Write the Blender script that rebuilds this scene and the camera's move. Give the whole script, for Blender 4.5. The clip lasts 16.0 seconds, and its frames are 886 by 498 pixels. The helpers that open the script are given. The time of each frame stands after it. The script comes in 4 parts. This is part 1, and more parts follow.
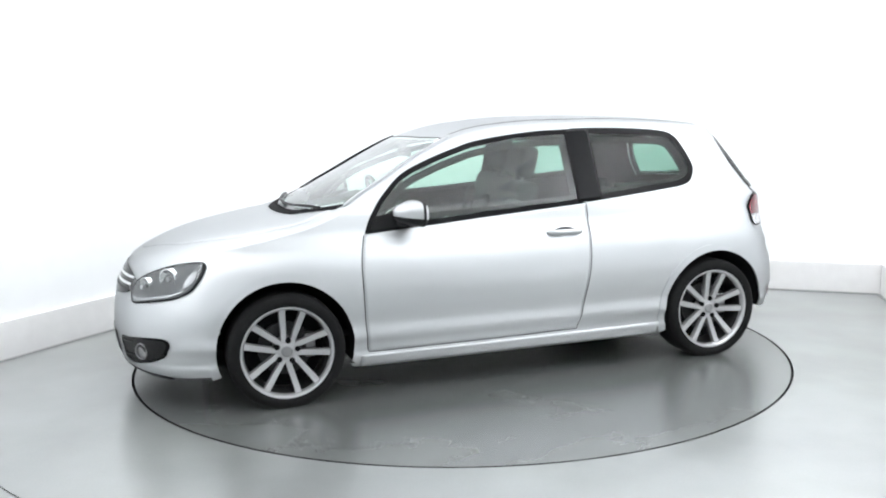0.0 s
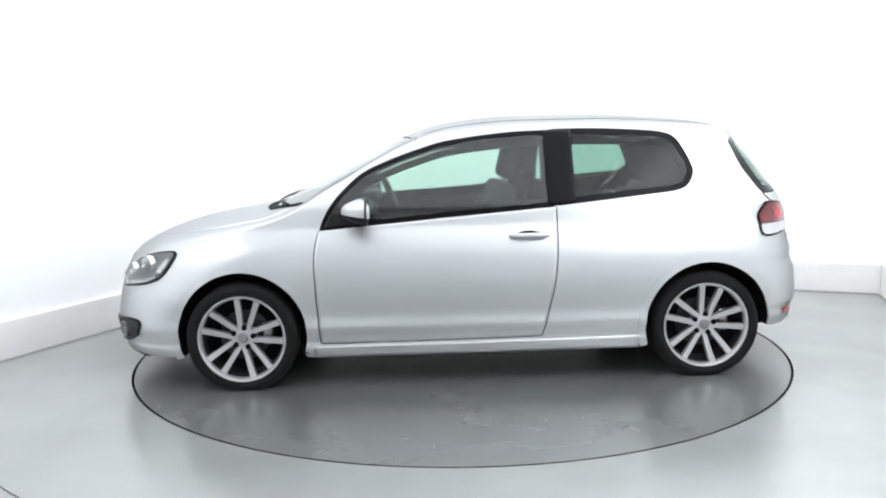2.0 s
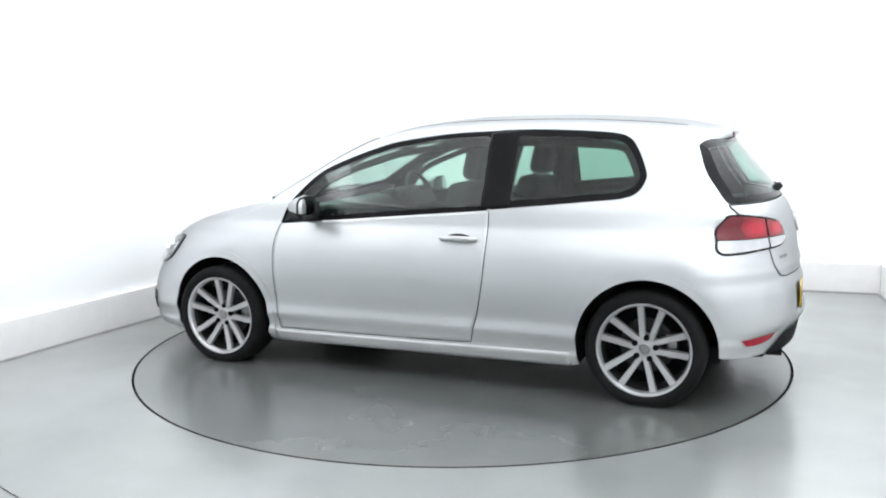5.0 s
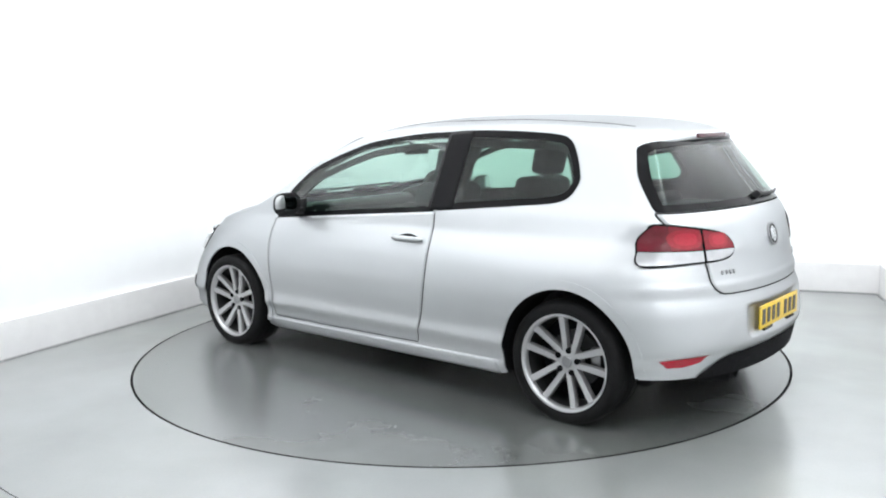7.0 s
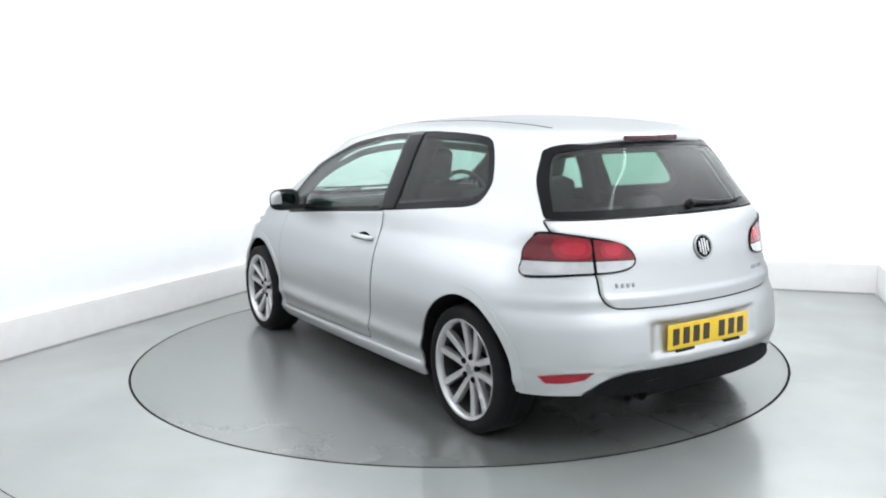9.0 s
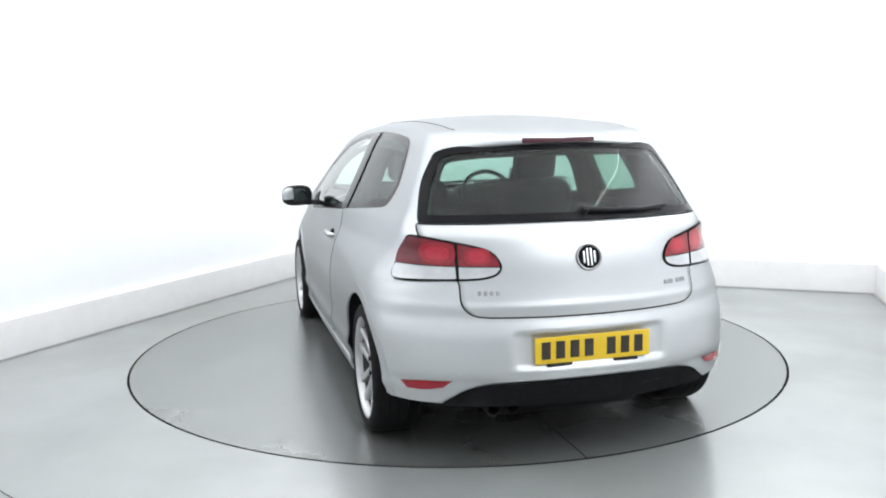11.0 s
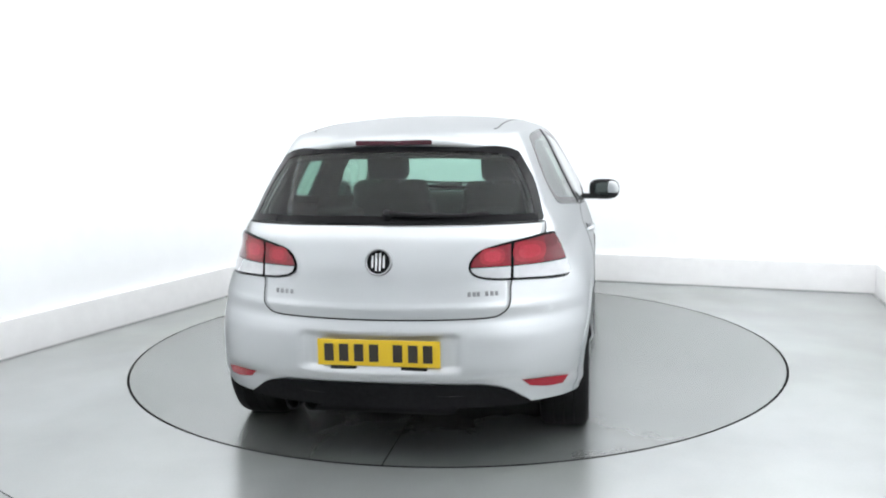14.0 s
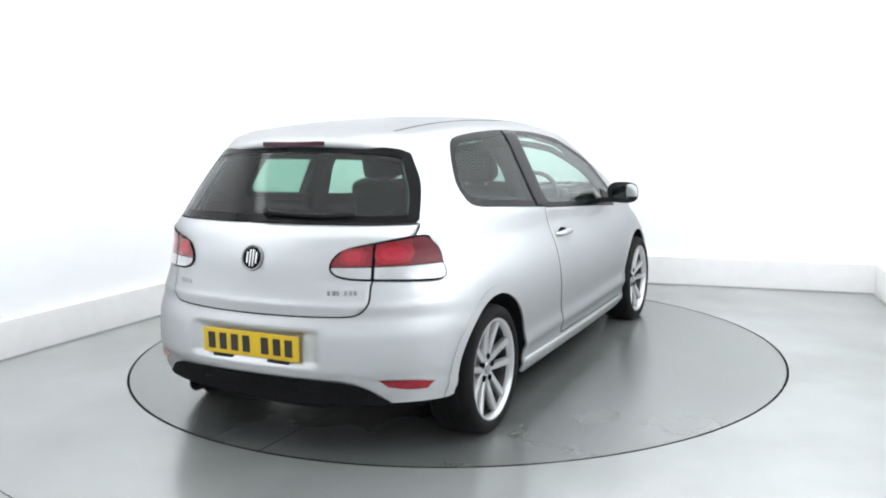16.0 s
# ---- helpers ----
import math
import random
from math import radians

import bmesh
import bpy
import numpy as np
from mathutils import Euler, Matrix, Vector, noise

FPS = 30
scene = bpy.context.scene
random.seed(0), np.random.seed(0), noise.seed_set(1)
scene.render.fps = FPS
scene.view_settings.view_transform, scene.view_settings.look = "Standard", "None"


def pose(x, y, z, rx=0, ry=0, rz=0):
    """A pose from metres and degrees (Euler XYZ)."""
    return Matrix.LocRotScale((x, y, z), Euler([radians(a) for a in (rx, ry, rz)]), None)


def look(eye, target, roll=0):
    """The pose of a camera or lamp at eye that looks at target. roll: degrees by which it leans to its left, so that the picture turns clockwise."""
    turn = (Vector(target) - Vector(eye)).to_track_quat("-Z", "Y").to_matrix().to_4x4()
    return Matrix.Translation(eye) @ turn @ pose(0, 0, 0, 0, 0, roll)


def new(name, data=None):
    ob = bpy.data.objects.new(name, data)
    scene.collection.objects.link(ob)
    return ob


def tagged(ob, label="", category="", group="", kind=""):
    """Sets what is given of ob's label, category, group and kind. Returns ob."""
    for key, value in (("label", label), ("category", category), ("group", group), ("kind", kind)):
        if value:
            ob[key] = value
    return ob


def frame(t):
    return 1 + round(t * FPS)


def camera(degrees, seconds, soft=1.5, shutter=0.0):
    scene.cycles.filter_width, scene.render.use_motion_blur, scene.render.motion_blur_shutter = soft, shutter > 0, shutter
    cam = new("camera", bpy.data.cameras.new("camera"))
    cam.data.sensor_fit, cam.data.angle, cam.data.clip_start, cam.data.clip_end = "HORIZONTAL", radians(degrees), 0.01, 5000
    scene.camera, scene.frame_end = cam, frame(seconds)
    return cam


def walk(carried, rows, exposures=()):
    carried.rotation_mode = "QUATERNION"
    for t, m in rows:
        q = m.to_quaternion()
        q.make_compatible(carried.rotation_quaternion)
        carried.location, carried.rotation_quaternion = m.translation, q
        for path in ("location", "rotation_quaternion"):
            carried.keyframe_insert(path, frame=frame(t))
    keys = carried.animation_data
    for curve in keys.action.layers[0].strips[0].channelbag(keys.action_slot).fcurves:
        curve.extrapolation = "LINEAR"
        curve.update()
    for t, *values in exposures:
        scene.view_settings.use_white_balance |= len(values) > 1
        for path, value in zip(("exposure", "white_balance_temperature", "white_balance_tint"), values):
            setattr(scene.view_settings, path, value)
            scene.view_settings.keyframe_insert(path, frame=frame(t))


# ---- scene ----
# The camera: it stands still but for a slight settling turn.
EYE = Vector((0.0, -5.418, 1.427))
PITCH, ROLL = 8.325, -1.023


def aim(yaw):
    y, p = radians(yaw), radians(PITCH)
    way = Vector((math.sin(y) * math.cos(p), math.cos(y) * math.cos(p), -math.sin(p)))
    return look(EYE, EYE + way, ROLL)


cam = camera(55.18, 16.0, soft=2.0)
walk(cam, [(0, aim(-1.048)), (4.5, aim(-1.048)), (6.5, aim(-1.0)), (8.5, aim(-0.89)), (11.5, aim(-0.773)), (16, aim(-0.773))])

# ---- light ----
world = bpy.data.worlds.new("world")
world.use_nodes = True
scene.world = world
world.node_tree.nodes["Background"].inputs[0].default_value = (0.9, 0.95, 1.0, 1)
world.node_tree.nodes["Background"].inputs[1].default_value = 0.15
scene.view_settings.exposure = 0.12


def unseen_softbox(x, y, z, sx, sy, watts, turn=0.0, tilt=0.0):
    """A lamp out of view under the ceiling; tilt leans its light to the left of its turned x axis."""
    lamp = bpy.data.lights.new("unseen_softbox", "AREA")
    lamp.shape, lamp.size, lamp.size_y, lamp.energy = "RECTANGLE", sx, sy, watts
    lamp.color = (0.96, 0.985, 1.0)
    ob = new("unseen_softbox", lamp)
    ob.matrix_world = pose(x, y, z) @ pose(0, 0, 0, 0, 0, turn) @ pose(0, 0, 0, tilt, 0, 0)
    return ob


ROOM_TURN = -20.0
unseen_softbox(-0.2, -1.0, 3.14, 4.8, 6.8, 114, ROOM_TURN)
# lamps added out of view along the ceiling's edge to wash the walls
unseen_softbox(-2.45, -0.65, 3.05, 8.2, 1.1, 92, 65.1, 35)
unseen_softbox(0.85, 1.85, 3.05, 4.0, 0.8, 32, ROOM_TURN, 35)
unseen_softbox(2.0, -1.95, 3.05, 6.0, 0.9, 150, 254.6, 52)
unseen_softbox(-1.9, -5.8, 3.05, 5.5, 0.9, 20, 159, 35)


# ---- materials ----
def material(name, colour, rough=0.5, metal=0.0, grain=0.0, grain_size=60.0, bump=0.0, coat=0.0, spread=None, ior=1.5, glow=0.0, stain=0.0, stain_size=1.5, edge=1.0, detail=5.0, tint=None, wave=0.0):
    """A surface with fine grain and broad stains in the colour and the gloss, at sizes per metre."""
    m = bpy.data.materials.new(name)
    m.use_nodes = True
    nt = m.node_tree
    b = nt.nodes["Principled BSDF"]
    b.inputs["Base Color"].default_value = (*colour, 1)
    b.inputs["Roughness"].default_value = rough
    b.inputs["Metallic"].default_value = metal
    b.inputs["IOR"].default_value = ior
    b.inputs["Coat Weight"].default_value = coat
    b.inputs["Coat Roughness"].default_value = 0.04
    b.inputs["Specular Tint"].default_value = (edge, edge, edge, 1)
    if glow:
        b.inputs["Emission Color"].default_value = (*colour, 1)
        b.inputs["Emission Strength"].default_value = glow
    if grain or stain or bump:
        tc = nt.nodes.new("ShaderNodeTexCoord")
        fine = nt.nodes.new("ShaderNodeTexNoise")
        fine.inputs["Scale"].default_value, fine.inputs["Detail"].default_value = grain_size, 4
        broad = nt.nodes.new("ShaderNodeTexNoise")
        broad.inputs["Scale"].default_value, broad.inputs["Detail"].default_value = stain_size, detail
        nt.links.new(tc.outputs["Object"], fine.inputs["Vector"])
        nt.links.new(tc.outputs["Object"], broad.inputs["Vector"])
        last = None
        for node, amount in ((fine, grain), (broad, stain)):
            if not amount:
                continue
            ramp = nt.nodes.new("ShaderNodeMapRange")
            ramp.clamp = False
            ramp.inputs["From Min"].default_value, ramp.inputs["From Max"].default_value = 0.2, 0.8
            ramp.inputs["To Min"].default_value, ramp.inputs["To Max"].default_value = 1 - amount, 1 + amount
            nt.links.new(node.outputs["Fac"], ramp.inputs["Value"])
            mul = nt.nodes.new("ShaderNodeMix")
            mul.data_type, mul.blend_type = "RGBA", "MULTIPLY"
            mul.inputs["Factor"].default_value = 1
            if last is None:
                mul.inputs["A"].default_value = (*colour, 1)
            else:
                nt.links.new(last, mul.inputs["A"])
            nt.links.new(ramp.outputs["Result"], mul.inputs["B"])
            last = mul.outputs["Result"]
        if tint is not None:
            # worn patches of another shade
            patch = nt.nodes.new("ShaderNodeTexNoise")
            patch.inputs["Scale"].default_value, patch.inputs["Detail"].default_value = 0.55, 4
            cut = nt.nodes.new("ShaderNodeMapRange")
            cut.inputs["From Min"].default_value, cut.inputs["From Max"].default_value = 0.42, 0.66
            toned = nt.nodes.new("ShaderNodeMix")
            toned.data_type, toned.blend_type = "RGBA", "MULTIPLY"
            toned.inputs["B"].default_value = (*tint, 1)
            nt.links.new(tc.outputs["Object"], patch.inputs["Vector"])
            nt.links.new(patch.outputs["Fac"], cut.inputs["Value"])
            nt.links.new(cut.outputs["Result"], toned.inputs["Factor"])
            nt.links.new(last, toned.inputs["A"])
            last = toned.outputs["Result"]
        if last is not None:
            nt.links.new(last, b.inputs["Base Color"])
        if wave:
            # the long, shallow swell of poured resin
            swell = nt.nodes.new("ShaderNodeTexNoise")
            swell.inputs["Scale"].default_value, swell.inputs["Detail"].default_value = 3.5, 1.5
            roll = nt.nodes.new("ShaderNodeBump")
            roll.inputs["Strength"].default_value, roll.inputs["Distance"].default_value = 1.0, wave
            nt.links.new(tc.outputs["Object"], swell.inputs["Vector"])
            nt.links.new(swell.outputs["Fac"], roll.inputs["Height"])
            nt.links.new(roll.outputs["Normal"], b.inputs["Normal"])
        if stain:
            gloss = nt.nodes.new("ShaderNodeMapRange")
            gloss.clamp = False
            gloss.inputs["From Min"].default_value, gloss.inputs["From Max"].default_value = 0.1, 0.9
            gloss.inputs["To Min"].default_value, gloss.inputs["To Max"].default_value = rough * (1 - 0.06 * stain), rough * (1 + 0.06 * stain)
            nt.links.new(broad.outputs["Fac"], gloss.inputs["Value"])
            nt.links.new(gloss.outputs["Result"], b.inputs["Roughness"])
        if bump:
            bp = nt.nodes.new("ShaderNodeBump")
            bp.inputs["Strength"].default_value, bp.inputs["Distance"].default_value = bump, 0.002
            nt.links.new(fine.outputs["Fac"], bp.inputs["Height"])
            nt.links.new(bp.outputs["Normal"], b.inputs["Normal"])
    return m


def glass(name, tint, gloss=1.0, least=0.04):
    """A thin tinted pane: clear through, mirror-like by its Fresnel share."""
    m = bpy.data.materials.new(name)
    m.use_nodes = True
    nt = m.node_tree
    nt.nodes.remove(nt.nodes["Principled BSDF"])
    clear = nt.nodes.new("ShaderNodeBsdfTransparent")
    clear.inputs[0].default_value = (*tint, 1)
    mirror = nt.nodes.new("ShaderNodeBsdfGlossy")
    mirror.inputs["Roughness"].default_value = 0.02
    mirror.inputs["Color"].default_value = (gloss, gloss, gloss, 1)
    facing = nt.nodes.new("ShaderNodeLayerWeight")
    facing.inputs[0].default_value = 0.5
    power = nt.nodes.new("ShaderNodeMath")
    power.operation, power.inputs[1].default_value = "POWER", 5.0
    share = nt.nodes.new("ShaderNodeMapRange")
    share.inputs["To Min"].default_value, share.inputs["To Max"].default_value = least, 1.0
    nt.links.new(facing.outputs["Facing"], power.inputs[0])
    nt.links.new(power.outputs[0], share.inputs["Value"])
    mix = nt.nodes.new("ShaderNodeMixShader")
    nt.links.new(share.outputs["Result"], mix.inputs[0])
    nt.links.new(clear.outputs[0], mix.inputs[1])
    nt.links.new(mirror.outputs[0], mix.inputs[2])
    nt.links.new(mix.outputs[0], nt.nodes["Material Output"].inputs[0])
    return m


PAINT = material("silver_paint", (0.60, 0.612, 0.625), 0.40, 0.84, edge=0.15, grain=0.02, grain_size=900, coat=0.10, stain=0.015, stain_size=2)
BLACK = material("black_plastic", (0.012, 0.0125, 0.0135), 0.5, grain=0.2, grain_size=300, bump=0.15, ior=1.3)
GLOSS_BLACK = material("gloss_black", (0.006, 0.006, 0.007), 0.2, grain=0.1, grain_size=40, ior=1.2)
RUBBER = material("tyre_rubber", (0.010, 0.010, 0.0105), 0.75, grain=0.25, grain_size=120, bump=0.3, stain=0.15, stain_size=9, ior=1.25)
LAMP_GREY = material("lamp_grey", (0.09, 0.094, 0.098), 0.3, 0.5, grain=0.1, grain_size=80)
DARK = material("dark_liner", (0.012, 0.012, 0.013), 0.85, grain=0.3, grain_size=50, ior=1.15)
ALLOY = material("alloy", (0.54, 0.54, 0.55), 0.34, 0.75, grain=0.04, grain_size=200, coat=0.3, stain=0.05, stain_size=8)
SHADED_STEEL = material("shaded_steel", (0.06, 0.06, 0.062), 0.5, 0.8, grain=0.2, grain_size=120)
MIRROR = material("mirror_face", (0.08, 0.095, 0.095), 0.05, 1.0)
STEEL = material("brake_steel", (0.35, 0.35, 0.36), 0.35, 1.0, grain=0.1, grain_size=150)
CHROME = material("chrome", (0.8, 0.81, 0.82), 0.08, 1.0)
CLOTH = material("seat_cloth", (0.026, 0.027, 0.03), 0.9, grain=0.15, grain_size=60, bump=0.1, stain=0.1, stain_size=5)
LINING = material("roof_lining", (0.20, 0.20, 0.195), 0.9, grain=0.08, grain_size=200, bump=0.2)
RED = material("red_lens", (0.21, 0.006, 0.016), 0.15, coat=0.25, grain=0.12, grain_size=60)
SHADED_RED = material("shaded_red_lens", (0.13, 0.006, 0.015), 0.12, coat=0.25, grain=0.12, grain_size=60)
BRAKE_RED = material("brake_lamp_red", (0.055, 0.004, 0.012), 0.2, coat=0.2, grain=0.12, grain_size=60)
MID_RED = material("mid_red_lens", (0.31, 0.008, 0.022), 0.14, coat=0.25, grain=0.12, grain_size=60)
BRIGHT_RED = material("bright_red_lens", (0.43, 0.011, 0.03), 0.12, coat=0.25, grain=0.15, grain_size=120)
INK = material("dark_print", (0.03, 0.025, 0.02), 0.4, grain=0.1, grain_size=50)
CLEAR_LENS = material("clear_lens", (0.58, 0.58, 0.60), 0.16, 0.6, coat=0.5, grain=0.08, grain_size=25)
YELLOW = material("plate_yellow", (0.75, 0.5, 0.015), 0.35, coat=0.3, grain=0.03, grain_size=30)
GLASS = glass("green_glass", (0.67, 0.84, 0.76), 0.95, 0.06)
SCREEN_GLASS = glass("screen_glass", (0.70, 0.84, 0.79), 0.88, 0.06)
CLEAR = glass("clear_cover", (0.94, 0.95, 0.95), 0.9, 0.05)
REAR_GLASS = glass("tinted_glass", (0.45, 0.64, 0.56), 0.75, 0.04)
FLOOR = material("grey_epoxy", (0.252, 0.264, 0.260), 0.24, grain=0.03, grain_size=90, stain=0.22, stain_size=0.9, detail=5.0, ior=2.6, tint=(0.84, 0.85, 0.81), wave=0.001)
DISC = material("turntable_epoxy", (0.124, 0.131, 0.1295), 0.27, grain=0.03, grain_size=90, stain=0.26, stain_size=1.3, detail=5.0, ior=2.6, tint=(0.86, 0.87, 0.845), wave=0.0012)
WALL = material("white_wall", (0.86, 0.87, 0.88), 0.8, grain=0.015, grain_size=8, stain=0.015, stain_size=0.7)
PLINTH = material("plinth_paint", (0.76, 0.75, 0.75), 0.5, grain=0.03, grain_size=12, stain=0.04, stain_size=1.5)
BEAD = material("grey_sealant", (0.30, 0.30, 0.30), 0.6, grain=0.15, grain_size=40)
GAP = material("gap_dark", (0.014, 0.014, 0.015), 0.9, grain=0.2, grain_size=30, ior=1.1)


# ---- mesh helpers ----
def mesh_ob(name, verts, faces, mat, parent=None, label="", smooth=True):
    me = bpy.data.meshes.new(name)
    me.from_pydata([tuple(map(float, v)) for v in verts], [], [tuple(f) for f in faces])
    me.materials.append(mat)
    me.update()
    if smooth:
        me.shade_smooth()
    ob = new(name, me)
    ob.parent = parent
    if label:
        tagged(ob, label)
    return ob


def part(name, bm, mat, parent=None, label="", smooth=True):
    bm.normal_update()
    me = bpy.data.meshes.new(name)
    bm.to_mesh(me)
    bm.free()
    me.materials.append(mat)
    if smooth:
        me.shade_smooth()
        me.set_sharp_from_angle(angle=radians(40))
    ob = new(name, me)
    ob.parent = parent
    if label:
        tagged(ob, label)
    return ob


def block(size, at=(0, 0, 0), bevel=0.01, turn=(0, 0, 0), seg=3, bm=None):
    bm = bm or bmesh.new()
    made = bmesh.ops.create_cube(bm, size=1)["verts"]
    m = pose(*at, *turn) @ Matrix.Diagonal((*size, 1))
    bmesh.ops.transform(bm, matrix=m, verts=made)
    if bevel:
        edges = list({e for v in made for e in v.link_edges})
        bmesh.ops.bevel(bm, geom=edges, offset=bevel, segments=seg, affect="EDGES", profile=0.6)
    return bm


def lathe(profile, steps=64, axis="y", bm=None, at=(0, 0, 0)):
    """Turns (radius, along) pairs about an axis."""
    bm = bm or bmesh.new()
    rings = []
    for k in range(steps):
        a = 2 * math.pi * k / steps
        row = []
        for r, d in profile:
            c, s = r * math.cos(a), r * math.sin(a)
            co = {"y": (c, d, s), "x": (d, c, s), "z": (c, s, d)}[axis]
            row.append(bm.verts.new((co[0] + at[0], co[1] + at[1], co[2] + at[2])))
        rings.append(row)
    for k in range(steps):
        a, b = rings[k], rings[(k + 1) % steps]
        for i in range(len(profile) - 1):
            bm.faces.new((a[i], a[i + 1], b[i + 1], b[i]))
    bmesh.ops.recalc_face_normals(bm, faces=bm.faces)
    return bm


def tube(points, radius, sides=10, bm=None):
    bm = bm or bmesh.new()
    pts = [Vector([float(c) for c in p]) for p in points]
    rows = []
    for i, p in enumerate(pts):
        d = (pts[min(i + 1, len(pts) - 1)] - pts[max(i - 1, 0)]).normalized()
        side = d.cross(Vector((0.13, 0.21, 0.97))).normalized()
        up = side.cross(d)
        r = float(radius[i] if isinstance(radius, (list, tuple)) else radius)
        rows.append([bm.verts.new(p + r * (math.cos(2 * math.pi * k / sides) * side + math.sin(2 * math.pi * k / sides) * up)) for k in range(sides)])
    for a, b in zip(rows, rows[1:]):
        for k in range(sides):
            bm.faces.new((a[k], a[(k + 1) % sides], b[(k + 1) % sides], b[k]))
    bm.faces.new(rows[0][::-1]), bm.faces.new(rows[-1])
    bmesh.ops.recalc_face_normals(bm, faces=bm.faces)
    return bm


# ---- the room ----
def prism(name, outline, z0, z1, mat, label="", category=""):
    """An upright solid over a ground outline given counter-clockwise."""
    n = len(outline)
    v = [(x, y, z0) for x, y in outline] + [(x, y, z1) for x, y in outline]
    f = [tuple(range(n))[::-1], tuple(range(n, 2 * n))] + [(i, (i + 1) % n, n + (i + 1) % n, n + i) for i in range(n)]
    ob = mesh_ob(name, v, f, mat, smooth=False)
    return tagged(ob, label, category, kind="structure")


CORNER, RIGHT, LEFT_END, RIGHT_END = (-1.338, 3.178), (3.48, 1.435), (-5.245, -5.24), (1.00, -7.6)
TABLE_R = 2.02
WALL_TOP = 3.2


def slab(name, a, b, thick, z0, z1, mat, label, category):
    """A wall from a to b; its thickness goes to the right of the way from a to b."""
    dx, dy = b[0] - a[0], b[1] - a[1]
    n = math.hypot(dx, dy)
    ox, oy = dy / n * thick, -dx / n * thick
    return prism(name, [a, (a[0] + ox, a[1] + oy), (b[0] + ox, b[1] + oy), b], z0, z1, mat, label, category)


# the ring-shaped floor round the turntable
def floor_ring():
    bm = bmesh.new()
    steps = 180
    radii = [TABLE_R + 0.008, 3.0, 5.0, 9.0]
    rows = [[bm.verts.new((r * math.cos(2 * math.pi * k / steps), r * math.sin(2 * math.pi * k / steps), 0)) for k in range(steps)] for r in radii]
    for a, b in zip(rows, rows[1:]):
        for k in range(steps):
            bm.faces.new((b[k], b[(k + 1) % steps], a[(k + 1) % steps], a[k]))
    ob = part("floor", bm, FLOOR, smooth=False)
    return tagged(ob, "glossy grey epoxy studio floor with faint smears", "floor", kind="structure")


floor_ring()
# a thin curved joint in the floor
bm = bmesh.new()
row = []
for k in range(61):
    a = radians(205 + k * 2)
    row.append([bm.verts.new((r * math.cos(a), r * math.sin(a), 0.0015)) for r in (2.870, 2.875)])
for a, b in zip(row, row[1:]):
    bm.faces.new((a[0], a[1], b[1], b[0]))
bmesh.ops.recalc_face_normals(bm, faces=bm.faces)
tagged(part("floor_joint", bm, GAP, smooth=False), "thin dark curved joint in the floor", "joint", kind="structure")
pit = lathe([(0.0, -0.06), (TABLE_R + 0.0082, -0.06), (TABLE_R + 0.0082, -0.001)], 180, "z")
tagged(part("pit", pit, GAP, smooth=False), "dark pit below the turntable gap", "pit", kind="structure")
slab("wall_left", LEFT_END, CORNER, -0.1, 0, WALL_TOP, WALL, "plain matt white studio wall", "wall")
slab("wall_back", CORNER, RIGHT, -0.1, 0, WALL_TOP, WALL, "plain matt white studio wall", "wall")
slab("wall_right", RIGHT, RIGHT_END, -0.1, 0, WALL_TOP, WALL, "plain matt white studio wall", "wall")
slab("wall_front", RIGHT_END, LEFT_END, -0.1, 0, WALL_TOP, WALL, "plain matt white studio wall", "wall")
prism("ceiling", [(-7, -9), (6, -9), (6, 5), (-7, 5)], WALL_TOP, WALL_TOP + 0.1, WALL, "plain white studio ceiling", "ceiling")


def plinth(name, a, b, cut=0.0):
    dx, dy = b[0] - a[0], b[1] - a[1]
    n = math.hypot(dx, dy)
    wx, wy, ix, iy = dx / n, dy / n, dy / n, -dx / n
    bm = block((n - cut, 0.05, 0.25), (0, 0, 0), 0.006)
    mid = ((a[0] + b[0]) / 2 + ix * 0.026 + wx * cut / 2, (a[1] + b[1]) / 2 + iy * 0.026 + wy * cut / 2, 0.125)
    bmesh.ops.transform(bm, matrix=pose(*mid, 0, 0, math.degrees(math.atan2(dy, dx))), verts=bm.verts)
    ob = part(name, bm, PLINTH)
    return tagged(ob, "low off-white painted kick board along the wall", "baseboard", kind="structure")


def bead(name, a, b):
    """A bead of sealant along the foot of a kick board."""
    dx, dy = b[0] - a[0], b[1] - a[1]
    n = math.hypot(dx, dy)
    bm = block((n - 0.12, 0.012, 0.010), (0, 0, 0), 0.003, seg=2)
    mid = ((a[0] + b[0]) / 2 + dy / n * 0.058, (a[1] + b[1]) / 2 - dx / n * 0.058, 0.005)
    bmesh.ops.transform(bm, matrix=pose(*mid, 0, 0, math.degrees(math.atan2(dy, dx))), verts=bm.verts)
    return tagged(part(name, bm, BEAD), "thin grey bead of sealant below the kick board", "trim", kind="structure")


for name, a, b in (("trim_left", LEFT_END, CORNER), ("trim_back", CORNER, RIGHT), ("trim_right", RIGHT, RIGHT_END)):
    bead(name, a, b)
plinth("baseboard_left", LEFT_END, CORNER)
plinth("baseboard_back", CORNER, RIGHT, 0.06)
plinth("baseboard_right", RIGHT, RIGHT_END, 0.06)

